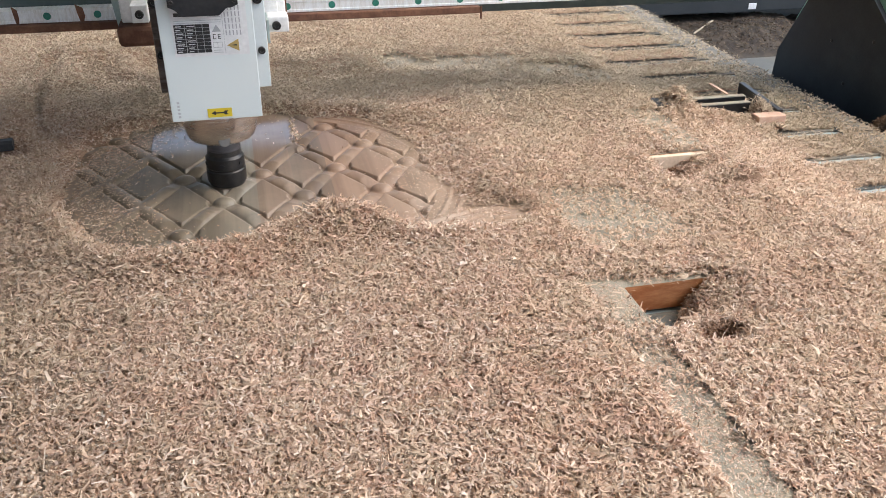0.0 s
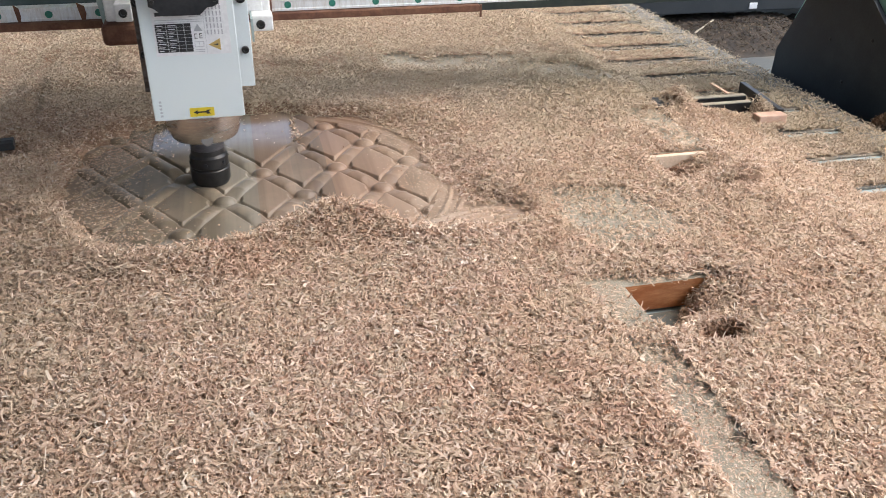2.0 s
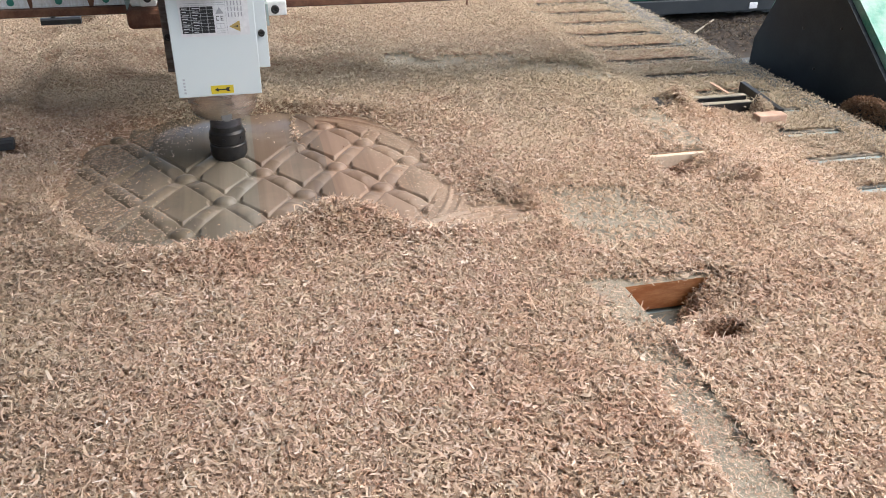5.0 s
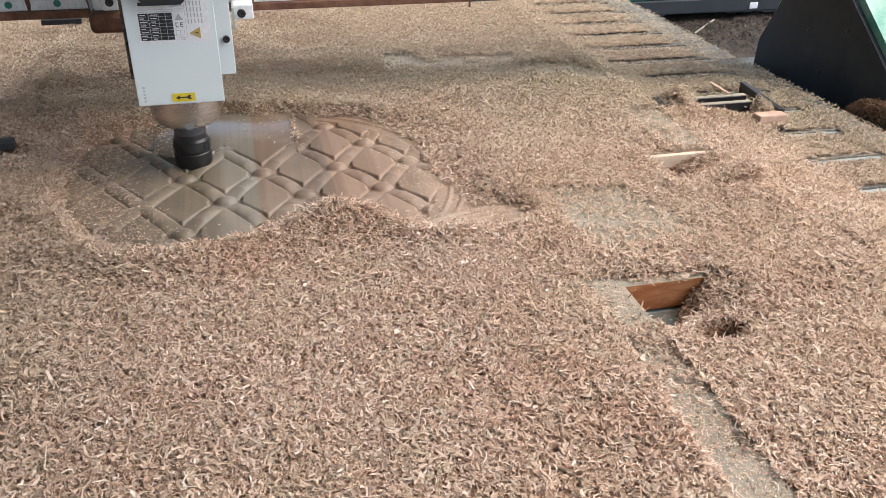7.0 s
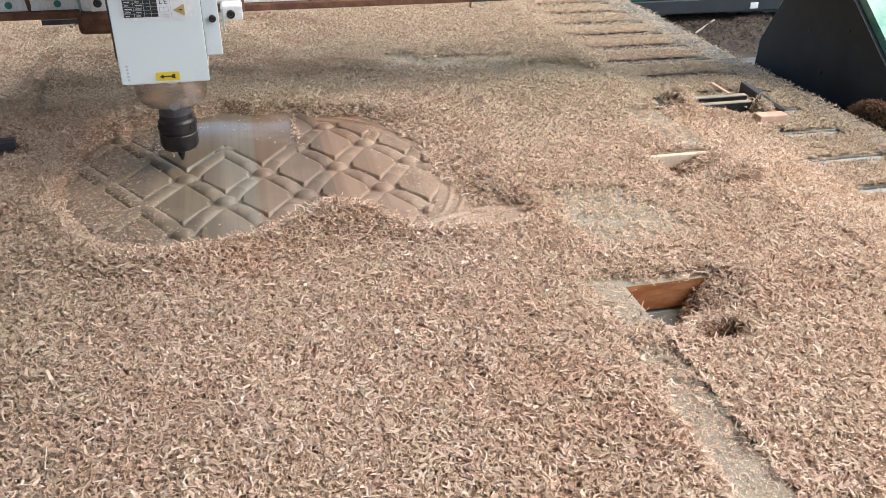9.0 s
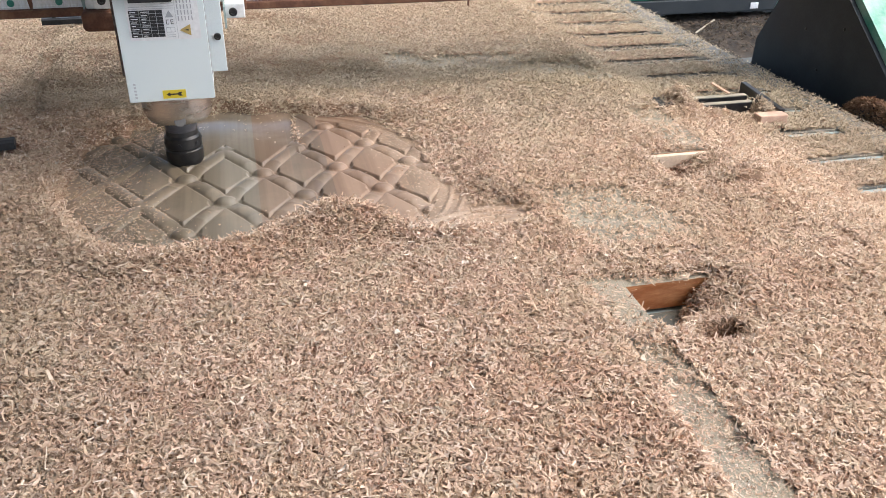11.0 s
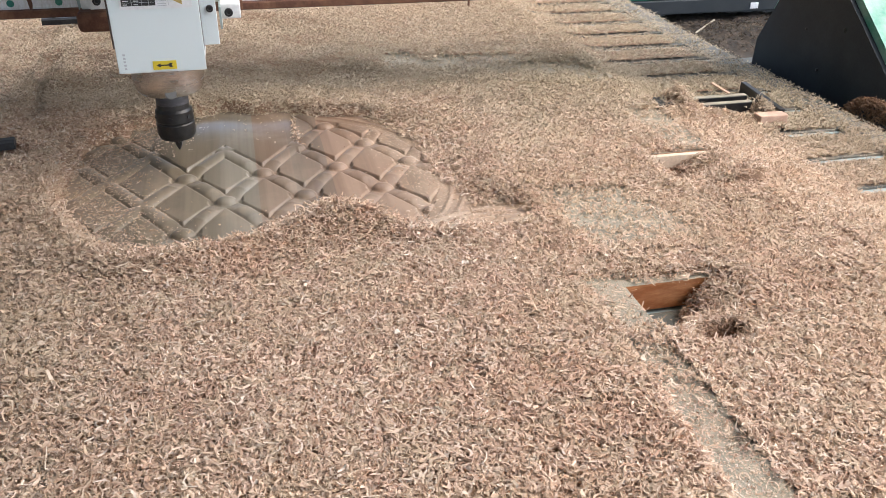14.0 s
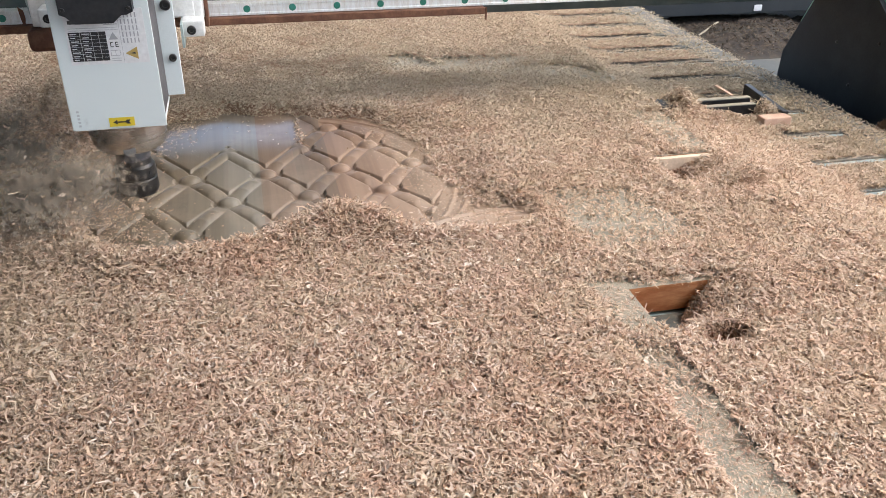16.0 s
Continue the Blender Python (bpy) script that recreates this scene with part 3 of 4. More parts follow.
    side = side - 0.075 * gauss(x, y, 0.511, 0.679, 0.021, 0.011) - 0.012 * gauss(x, y, 0.52, 0.735, 0.045, 0.03)
    side = np.maximum(side, 0.0045 - 0.009 * pit)
    frame_pit = gauss(x, y, 0.94, 1.40, 0.07, 0.022)
    side = side - 0.008 * frame_pit + 0.017 * gauss(x, y, 0.93, 1.365, 0.10, 0.022) + 0.012 * gauss(x, y, 1.0, 1.31, 0.05, 0.025) + 0.040 * gauss(x, y, 0.848, 1.425, 0.026, 0.05) + 0.040 * gauss(x, y, 1.024, 1.41, 0.024, 0.055)
    h = h - (h - 0.044) * smooth(0.25, 0.7, gauss(x, y, -0.44, 1.375, 0.09, 0.055) + gauss(x, y, -0.44, 2.27, 0.09, 0.07))
    # a crease along the sheet's far edge, where the shavings slip off it
    h = h - 0.022 * np.exp(-((x + 0.40 + 0.02 * n1) / 0.014) ** 2) * smooth(1.46, 1.58, y) * smooth(2.0, 1.85, y)
    h = np.where(board, h, side)
    dens_side = np.where(pit > 0.8, 0.0, 1.0) * (1 - thin * 0.25)
    dens_side = dens_side * (1 - 0.72 * smooth(1.12, 1.20, x)) * np.where(x > 1.236, 0.0, 1.0)
    # the slots stay open where little lies
    k = (SLOT_Y0 - y) / SLOT_D
    ks = (k - np.round(k)) * SLOT_D
    in_slot = (ks > -0.014) & (ks < 0.020 + 0.004 * smooth(1.5, 2.2, y)) & (x < 1.15) & (x > 0.80 + 0.16 * np.abs(n1) + 0.16 * smooth(1.9, 1.3, y))
    dens_side = np.where(in_slot & (off > 0.04), dens_side * 0.03, dens_side)
    dens = np.where(board, dens, dens_side)
    return h, np.clip(dens, 0, 1), board


def shavings_bed():
    step = 0.0085
    xs, ys = np.arange(-1.05, 1.232, step), np.arange(0.15, 2.75, step)
    x, y = np.meshgrid(xs, ys)
    h, dens, board = cover(x, y)
    z = h - 0.0045 + 0.0015 * fbm(x, y, 90, 77, 2)
    full = (dens > 0.72) | (swept(x, y) > 0.002) & (x < -0.08) & (y > 0.9) & (y < 1.7)
    keep = full[:-1, :-1] & full[:-1, 1:] & full[1:, 1:] & full[1:, :-1]
    same = (board[:-1, :-1] == board[1:, 1:]) & (board[:-1, 1:] == board[1:, :-1])
    xc, yc = x[:-1, :-1], y[:-1, :-1]
    edge = (np.abs(yc - 0.786) < 0.010) & (xc > 0.42) & (xc < 0.545) | (np.abs(xc - 0.434) < 0.010) & (yc < 0.81) & (yc > 0.67) | (yc > 1.164) & (yc < 1.1825) & (xc > 0.63) & (xc < 0.78)
    keep &= same | ~edge
    idx = np.arange(x.size).reshape(x.shape)
    f = np.stack([idx[:-1, :-1], idx[:-1, 1:], idx[1:, 1:], idx[1:, :-1]], -1)[keep]
    me = mesh_from(np.stack([x, y, z], -1).reshape(-1, 3), f, "sawdust_bed")
    # sawdust coloured darker than the chips, so gaps between them read as shade
    me.materials.append(worn("gap_darkened_sawdust", (0.27, 0.165, 0.105), (0.35, 0.23, 0.15), 0.9, 0, 60, bumpy=0.8, fine=500))
    ob = new("sawdust_bed", me)
    tagged(ob, "packed pinkish-brown sawdust, darkened to shade the gaps between shavings", "sawdust", kind="stuff")


def ribbons(x, y, z, rng, seg, long_, wide, tilt=0.45):
    """Curled shavings: each a bent strip of seg quads."""
    n = len(x)
    L = long_ * np.exp(rng.normal(0, 0.38, n))
    W = wide * np.exp(rng.normal(0, 0.36, n))
    curl = rng.normal(0, 2.4, n)
    yaw = rng.uniform(0, 2 * np.pi, n)
    pitch = rng.normal(0, tilt, n)
    roll = rng.normal(0, tilt * 1.3, n)
    twist = rng.normal(0, 0.6, n)
    bend = rng.choice([-1.0, 1.0], n) * rng.uniform(0.3, 2.8, n)
    pts = []
    for k in range(seg + 1):
        s = k / seg - 0.5
        ang = curl * s
        rad = np.where(np.abs(curl) < 0.05, 0.05, curl)
        px = np.sin(ang) / rad * L
        pz = (1 - np.cos(ang)) / rad * L
        wk = W * (1 - 0.35 * (2 * abs(s)) ** 2)
        for side in (-0.5, 0.5):
            r = roll + twist * s
            lx, ly, lz = px, bend * (px * px / L - L / 24) + side * wk * np.cos(r), pz + side * wk * np.sin(r)
            cx, cz = lx * np.cos(pitch) - lz * np.sin(pitch), lx * np.sin(pitch) + lz * np.cos(pitch)
            pts.append(np.stack([x + cx * np.cos(yaw) - ly * np.sin(yaw), y + cx * np.sin(yaw) + ly * np.cos(yaw), z + cz], -1))
    co = np.stack(pts, 1)
    m = 2 * (seg + 1)
    base = (np.arange(n) * m)[:, None]
    f = np.concatenate([base + np.array([[2 * k, 2 * k + 1, 2 * k + 3, 2 * k + 2]]) for k in range(seg)], 0)
    return co.reshape(-1, 3), f


def loose_shavings():
    rng = np.random.RandomState(5)
    sets = []
    base = 0
    # near stretch: larger count, finely curled; far stretch: fewer bends
    for (x0, x1, y0, y1, per, seg) in ((-0.50, 1.24, 0.36, 1.32, 205000, 3), (-0.75, 1.24, 1.32, 1.76, 165000, 2), (-0.95, 1.24, 1.76, 2.70, 82000, 2)):
        n = int((x1 - x0) * (y1 - y0) * per)
        x, y = rng.uniform(x0, x1, n), rng.uniform(y0, y1, n)
        ok = (x < 0.52 + 0.75 * (y - 0.1)) & (x > -0.30 - 0.42 * (y - 0.36))
        x, y = x[ok], y[ok]
        h, dens, board = cover(x, y)
        ok = rng.rand(len(x)) < dens
        x, y, h = x[ok], y[ok], h[ok]
        # some slide a little way down the slopes
        slid = cover(x + rng.normal(0, 0.006, len(x)), y + rng.normal(0, 0.006, len(x)))[0]
        lip = (x > 0.40) & (x < 0.60) & (y > 0.66) & (y < 0.83) | (x > 0.62) & (x < 0.79) & (y > 1.15) & (y < 1.21)
        h = np.where(lip | (np.abs(slid - h) < 0.012), h, slid)
        z = h + rng.uniform(-0.005 if seg == 3 else -0.003, 0.0036, len(x)) + 0.0015 * rng.rand(len(x)) ** 6 * 3
        z = z - (z - 0.0022 - 0.002 * rng.rand(len(x))) * smooth(1.06, 1.15, x)
        co, f = ribbons(x, y, z, rng, seg, 0.0098 if seg == 3 else 0.0086, 0.0018 if seg == 3 else 0.0021, 0.24 if seg == 3 else 0.36)
        sets.append((co, f + base))
        base += len(co)
    # a light scatter on the swept carving and on the bare strip
    n = 700
    x, y = rng.uniform(-0.3, 0.36, n), rng.uniform(0.97, 1.55, n)
    s = swept(x, y)
    ok = (s < 0.0) & (rng.rand(n) < np.clip(0.35 + 5 * (s + 0.1), 0.03, 1))
    x, y = x[ok], y[ok]
    co, f = ribbons(x, y, carve_height(x, y) + 0.0015, rng, 3, 0.006, 0.0018, 0.15)
    sets.append((co, f + base))
    base += len(co)
    # fine brown crumbs drifting in over the carving's dusty end
    n = 16000
    x, y = rng.uniform(-0.31, -0.05, n), rng.uniform(1.0, 1.56, n)
    s = swept(x, y)
    ok = (s < 0.01) & (rng.rand(n) < 0.9 * smooth(-0.13, 0.0, s) * smooth(-0.06, -0.2, x))
    x, y = x[ok], y[ok]
    co, f = ribbons(x, y, carve_height(x, y) + 0.001, rng, 2, 0.0042, 0.0014, 0.2)
    sets.append((co, f + base))
    base += len(co)
    # pale dust and crumbs over the turned rings
    n = 15000
    x, y = rng.uniform(0.13, 0.40, n), rng.uniform(0.95, 1.55, n)
    s = swept(x, y)
    ok = (s < 0.05) & (rng.rand(n) < smooth(-0.10, -0.01, s) * smooth(0.14, 0.26, x))
    x, y = x[ok], y[ok]
    co, f = ribbons(x, y, field_height(x, y) + 0.0008, rng, 1, 0.0026, 0.0014, 0.2)
    sets.append((co, f + base))
    base += len(co)
    # torn splinters along the end of the plain stretch
    n = 70
    x, y = rng.normal(PLAIN_X1, 0.004, n), rng.uniform(1.37, 1.49, n)
    co, f = ribbons(x, y, carve_height(x, y) + 0.003, rng, 3, 0.009, 0.0016, 0.9)
    sets.append((co, f + base))
    base += len(co)
    # fine crumbs on the bare strip and the bare far patch
    x = np.concatenate([rng.normal(0.412, 0.022, 6500), rng.normal(0.55, 0.11, 3000)])
    y = np.concatenate([rng.uniform(0.36, 0.80, 6500), rng.normal(1.71, 0.05, 3000)])
    ok = (x < 0.434) | (y > 0.82)
    x, y = x[ok], y[ok]
    co, f = ribbons(x, y, np.full(len(x), TOP + 0.0009), rng, 1, 0.0024, 0.0013, 0.25)
    sets.append((co, f + base))
    base += len(co)
    # coarse pale curls about the notch and the burrow beside it
    n = 520
    x, y = rng.normal(0.525, 0.040, n), rng.normal(0.712, 0.030, n)
    z = cover(x, y)[0] + rng.uniform(-0.001, 0.004, n)
    ok = (z > 0.004) & (x > 0.452) & (y < 0.775)
    x, y, z = x[ok], y[ok], z[ok]
    co, f = ribbons(x, y, z, rng, 4, 0.0125, 0.0019, 0.45)
    sets.append((co, f + base))
    me = mesh_from(np.concatenate([a for a, _ in sets]), np.concatenate([b for _, b in sets]), "wood_shavings")
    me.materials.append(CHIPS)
    ob = new("wood_shavings", me)
    tagged(ob, "thick layer of curled pinkish-tan wood shavings over the panel and bed", "shavings", kind="stuff")


shavings_bed()
loose_shavings()
debris()


# ---- clamps and offcuts on the bed ----
def clamp_bars():
    e = thing("clamp_frame", "black steel clamp frame half buried in shavings on the bed", "clamp")
    part("bar", boxed(0.866, 1.008, 1.408, 1.419, 0.002, 0.036, bevel=0.001), BLACK, e)
    part("bar", boxed(0.872, 1.020, 1.447, 1.459, 0.002, 0.036, bevel=0.001), BLACK, e)
    b = part("side_bar", boxed(-0.006, 0.006, -0.09, 0.09, 0.001, 0.035, bevel=0.001), BLACK, e)
    b.location, b.rotation_euler = (1.056, 1.449, 0), (0, 0, radians(-7))
    part("stub", boxed(0.790, 0.832, 1.398, 1.452, 0.002, 0.047, bevel=0.004), BLACK, e)
    part("strip", boxed(0.867, 1.007, 1.4075, 1.4195, 0.0362, 0.0378), DUSTY_TOP, e, "dust on the bar's top edge")
    part("strip", boxed(0.873, 1.019, 1.4465, 1.4595, 0.0362, 0.0378), DUSTY_TOP, e, "dust on the bar's top edge")


clamp_bars()


def small_bits():
    b = part("offcut", boxed(0.984, 1.046, 1.338, 1.364, 0.001, 0.031, bevel=0.002), worn("pinkish_offcut_wood", (0.50, 0.32, 0.23), (0.56, 0.39, 0.29), 0.7, 0, 30, fine=260), None)
    tagged(b, "small pinkish wood offcut lying in the shavings", "offcut")
    s = part("splinter", boxed(-0.028, 0.028, -0.004, 0.004, -0.0015, 0.0015, bevel=0.001), WOOD_PALE, None)
    s.matrix_world = pose(0.975, 1.482, 0.044, 4, -6, 100)
    tagged(s, "pale wood splinter lying across the clamp frame", "splinter")
    # pale facing added over the notch's back wall
    w = part("notch_facing", boxed(0.652, 0.775, 1.172, 1.1825, 0.002, 0.0405, bevel=0.001), worn("cream_offcut_wood", (0.70, 0.57, 0.43), (0.62, 0.49, 0.36), 0.65, 0, 22, fine=260), None)
    tagged(w, "pale timber facing added on the notch's back wall", "wood block")
    e = thing("edge_clamp", "black steel clamp bar at the panel's edge among shavings", "clamp", group="edge clamps")
    part("bar", prism_x([(-0.011, 0.0), (0.011, 0.0), (0.011, 0.012), (0.006, 0.016), (-0.006, 0.016), (-0.011, 0.012)], -0.06, 0.036), RUBBER, e)
    part("stud", lathe([(0.006, 0.0), (0.006, 0.02), (0.004, 0.024)], 14, (-0.03, 0, 0.01)), BLACK, e)
    e.matrix_basis = pose(-0.424, 1.40, 0.055, 0, 0, 6)
    copy_thing(e, pose(-0.435, 2.285, 0.050, 0, 0, 2))


small_bits()


# ---- gantry (its own space: x of the room, y measured from the spindle's front) ----
def gantry():
    e = thing("gantry", "router gantry with a dark beam, steel rail and black side plate", "gantry")
    part("beam", boxed(-1.3, 1.5, 0.385, 0.455, 0.315, 0.44, bevel=0.004), BEAM, e)
    part("rail_plate", boxed(-1.3, 1.318, 0.372, 0.3845, 0.235, 0.44, bevel=0.001), BEAM, e)
    part("rear_plate", boxed(-1.118, 1.318, 0.553, 0.559, 0.171, 0.40, bevel=0.001), BEAM, e)
    part("ledge", boxed(-1.3, 0.446, 0.332, 0.371, 0.2212, 0.2342, bevel=0.002), RUST, e, "ledge caked with red-brown dust")
    rail = part("rail", prism_x([(0.3425, 0.2354), (0.3425, 0.2390), (0.3438, 0.2402), (0.3438, 0.2515), (0.3425, 0.2527), (0.3425, 0.2566), (0.3718, 0.2566), (0.3718, 0.2354)], -1.25, 1.31), RAIL, e, "ground steel linear rail")
    for k in range(-15, 17):
        part("hole_cap", lathe([(0.0062, 0), (0.0062, 0.0016), (0.0056, 0.002)], 22, (0.0068 + 0.0803 * k, 0.3446, 0.2459), FACE_CAMERA), CAP, rail, "round green plastic cap")
    part("end_bracket", boxed(0.4465, 0.4490, 0.331, 0.337, 0.211, 0.2342), RUST, e)
    for x, w in ((-0.364, 0.006), (-0.263, 0.009), (-0.62, 0.007), (0.74, 0.006)):
        part("dust_streak", prism([(x, 0.2354), (x + w * 0.7, 0.2354), (x + w, 0.245), (x + w * 0.8, 0.258), (x - w * 0.5, 0.264), (x - w * 0.3, 0.25)], 0.3408, 0.3424), RUST, rail, "streak of caked brown dust")
    # side plate: black inside face, green sloping front
    prof = [(0.605, -0.20), (0.618, -0.031), (0.616, 0.030), (0.554, 0.145), (0.47, 0.30), (0.47, 0.60), (0.38, 0.60), (0.38, 0.25), (0.311, 0.197), (0.166, 0.087), (-0.02, -0.055), (-0.02, -0.20)]
    part("side_plate", prism_x(prof, 1.32, 1.332), BLACK_PAINT, e, "black painted steel side plate")
    outer = [(0.60, -0.20), (0.60, 0.10), (0.50, 0.30), (0.50, 0.60), (0.386, 0.60), (0.386, 0.256), (0.317, 0.203), (0.172, 0.093), (-0.014, -0.049), (-0.014, -0.20)]
    part("leg_housing", prism_x([(a - 0.012, b + 0.012) for a, b in outer], 1.3325, 1.62), GREEN, e, "dusty green painted housing")
    part("leg_housing", prism_x([(a - 0.012, b + 0.012) for a, b in outer], -1.42, -1.12), GREEN, e, "dusty green painted housing")
    for a, b in ((0.30, 0.13), (0.43, 0.10), (0.36, 0.02)):
        part("rivet", lathe([(0.004, 0), (0.004, 0.001), (0.002, 0.002)], 12, (1.32, a, b), pose(0, 0, 0, 0, -90)), BLACK, e)
    # shavings gathered on the foot of the side plate
    rng = np.random.RandomState(8)
    n = 5200
    a, r = rng.uniform(0, 2 * np.pi, n), np.sqrt(rng.rand(n))
    x, y = 1.292 + 0.030 * r * np.cos(a), 0.10 + 0.115 * r * np.sin(a)
    z = -0.045 + 0.075 * np.sqrt(np.clip(1 - r ** 2, 0, 1)) + rng.uniform(-0.006, 0.002, n)
    co, f = ribbons(x, y, z, rng, 2, 0.006, 0.002)
    me = mesh_from(co, f, "dust_lump")
    me.materials.append(worn("caked_brown_shavings", (0.20, 0.11, 0.06), (0.34, 0.20, 0.12), 0.9, 0, 60))
    ob = new("dust_lump", me)
    ob.parent = e
    tagged(ob, "brown shavings heaped on the side plate's foot", kind="stuff")
    part("foot", boxed(1.255, 1.319, -0.05, 0.58, -0.20, -0.047, bevel=0.004), BLACK_PAINT, e)
    return e


# ---- carriage: rides on the rail (its own space: the spindle body's left front edge, z of the room) ----
def carriage():
    e = thing("carriage", "white metal router carriage with bearing blocks on the rail", "carriage")
    part("back_plate", boxed(-0.045, 0.172, 0.232, 0.30, 0.262, 0.62, bevel=0.002), ALU, e)
    for x0, x1 in ((-0.076, -0.036), (0.152, 0.1845)):
        b = part("bearing_block", boxed(x0, x1, 0.235, 0.335, 0.254, 0.34, bevel=0.003), ALU, e, "bare white metal bearing block")
        part("end_seal", boxed(x0 - 0.006 if x0 < 0 else x1 + 0.0005, x0 - 0.0005 if x0 < 0 else x1 + 0.006, 0.30, 0.338, 0.228, 0.30, bevel=0.001), TEAL if x0 < 0 else RUST, b)
    lug = part("lug", boxed(0.152, 0.186, 0.196, 0.234, 0.238, 0.263, bevel=0.002), ALU, e, "bare metal lug with a socket screw")
    hex_bolt(lug, (0.1659, 0.196, 0.2493), 0.0072, 0.005)
    lug2 = part("lug", boxed(-0.056, -0.03, 0.196, 0.234, 0.262, 0.29, bevel=0.002), ALU, e)
    hex_bolt(lug2, (-0.043, 0.196, 0.276), 0.0066, 0.005)
    part("rail_guard", boxed(0.150, 0.1535, 0.18, 0.235, 0.225, 0.262), TEAL, e)
    part("dust_cake", boxed(-0.084, -0.012, 0.215, 0.33, 0.219, 0.2535, bevel=0.008), RUST, e, "red-brown dust caked under the block")
    tri = prism([(-0.108, 0.36), (-0.084, 0.36), (-0.084, 0.262), (-0.0905, 0.228), (-0.0945, 0.228)], 0.325, 0.329)
    part("wiper", tri, TEAL, e, "pale teal pointed metal wiper")
    return e


# ---- spindle (its own space: the body's lower left front corner) ----
def decal(parent, name, x0, x1, z0, z1, material, label="", lift=0.0008):
    return part(name, boxed(x0, x1, -lift, -lift + 0.0006, z0, z1), material, parent, label)


def shape(parent, name, points, material, label="", lift=0.0014):
    return part(name, prism(points, -lift, -lift + 0.0005), material, parent, label)


def spindle():
    e = thing("spindle", "square silver-grey router spindle with a black collet nut", "spindle")
    W = 0.1263
    body = part("body", boxed(0, W, 0, 0.0035, 0, 0.42, bevel=0.0008), WHITE, e, "silver-grey painted front cover")
    part("core", boxed(0.004, W - 0.004, 0.0037, 0.128, 0.0025, 0.42, bevel=0.001), SIDE, e, "scuffed dark motor core")
    part("base_plate", boxed(0.003, W - 0.003, 0.004, 0.128, -0.0015, 0.0022), ALU, e)
    fl = part("flange", boxed(0.002, W + 0.0207, 0.1285, 0.1365, 0.003, 0.42, bevel=0.001), WHITE, e, "silver-grey mounting flange")
    # left edge of the flange coloured dark brown for the shade it lies in
    part("flange", boxed(-0.0215, 0.0015, 0.1285, 0.1365, 0.003, 0.42, bevel=0.001), worn("shade_brown_paint", (0.10, 0.07, 0.055), (0.20, 0.17, 0.15), 0.6, 0, 16, stretch=(2, 2, 8)), e, "mounting flange, dark brown put on for shade")
    for x in (-0.0135, 0.1371):
        for z in (0.0625, 0.142):
            hex_bolt(fl, (x, 0.1284, z), 0.0058 if z < 0.1 else 0.0078, 0.006, BLACK)
    ax = (W / 2, 0.066)
    part("nose", lathe([(0.001, 0.0), (0.0560, 0.0), (0.0560, -0.012), (0.0552, -0.026), (0.0535, -0.036), (0.0505, -0.0435), (0.0470, -0.0470), (0.030, -0.0485), (0.001, -0.049)], 72, (*ax, -0.0016)), STEEL, e, "polished steel spindle nose")
    part("keyway", lathe([(0.0088, 0), (0.0088, 0.002), (0.0078, 0.0024)], 26, (ax[0] + 0.004, ax[1] - 0.0517, -0.0400), pose(0, 0, 0, 74)), DULL, e, "dull grey plug")
    part("shaft", lathe([(0.0245, -0.0507), (0.0245, -0.058), (0.0255, -0.060), (0.0255, -0.070)], 48, (*ax, 0)), SIDE, e, "dark grey shaft")
    nut = [(0.0255, -0.0702), (0.0262, -0.078), (0.0295, -0.082), (0.0300, -0.098), (0.0288, -0.0995), (0.0288, -0.1015), (0.0305, -0.103), (0.0305, -0.121), (0.0275, -0.128), (0.0140, -0.1305)]
    nt_ob = part("collet_nut", lathe(nut, 60, (*ax, 0)), BLACK, e, "black steel collet nut")
    for i in range(6):
        a = 2 * math.pi * i / 6 + 0.35
        part("wrench_slot", lathe([(0.0032, 0), (0.0032, 0.0009)], 14, (ax[0] + 0.0300 * math.cos(a), ax[1] + 0.0300 * math.sin(a), -0.090), Euler((0, math.pi / 2, a)).to_matrix().to_4x4()), RUBBER, nt_ob)
    part("cutter", lathe([(0.0085, -0.1307), (0.0095, -0.136), (0.0060, -0.1375), (0.0058, -0.143), (0.0015, -0.1525)], 20, (*ax, 0)), BLACK, e, "short pointed cutter")
    # junction box at the top of the cover
    jb = prism([(0.017, 0.30), (0.108, 0.30), (0.108, 0.1665), (0.099, 0.1625), (0.093, 0.1625), (0.082, 0.1525), (0.034, 0.1525), (0.024, 0.1625), (0.017, 0.1655)], -0.020, -0.0005)
    part("junction_box", jb, RUBBER, e, "black plastic junction box")
    for x in (0.022, 0.103):
        hex_bolt(e, (x, -0.0202, 0.171), 0.0032, 0.002, BLACK)
    # rating plate
    lab = decal(e, "rating_plate", 0.0165, 0.1175, 0.0935, 0.167, PAPER, "white rating plate with a black table")
    decal(lab, "heading", 0.0215, 0.0375, 0.1485, 0.1535, INK, lift=0.0013)
    decal(lab, "rule", 0.0205, 0.083, 0.1425, 0.1430, GREY_INK, lift=0.0013)
    decal(lab, "rule", 0.0205, 0.083, 0.1395, 0.1399, GREY_INK, lift=0.0013)
    decal(lab, "small_line", 0.066, 0.083, 0.1465, 0.1475, GREY_INK, lift=0.0013)
    for r in range(8):
        z = 0.0985 + 0.00495 * r
        for x0, x1 in ((0.0195, 0.0335), (0.0340, 0.0475), (0.0480, 0.0570), (0.0575, 0.0665)):
            decal(lab, "table_cell", x0, x1, z, z + 0.0045, INK, lift=0.0013)
        decal(lab, "cell_text", 0.0215, 0.0215 + 0.006 + 0.004 * ((r * 7) % 3) / 2, z + 0.0016, z + 0.0027, PAPER, lift=0.0018)
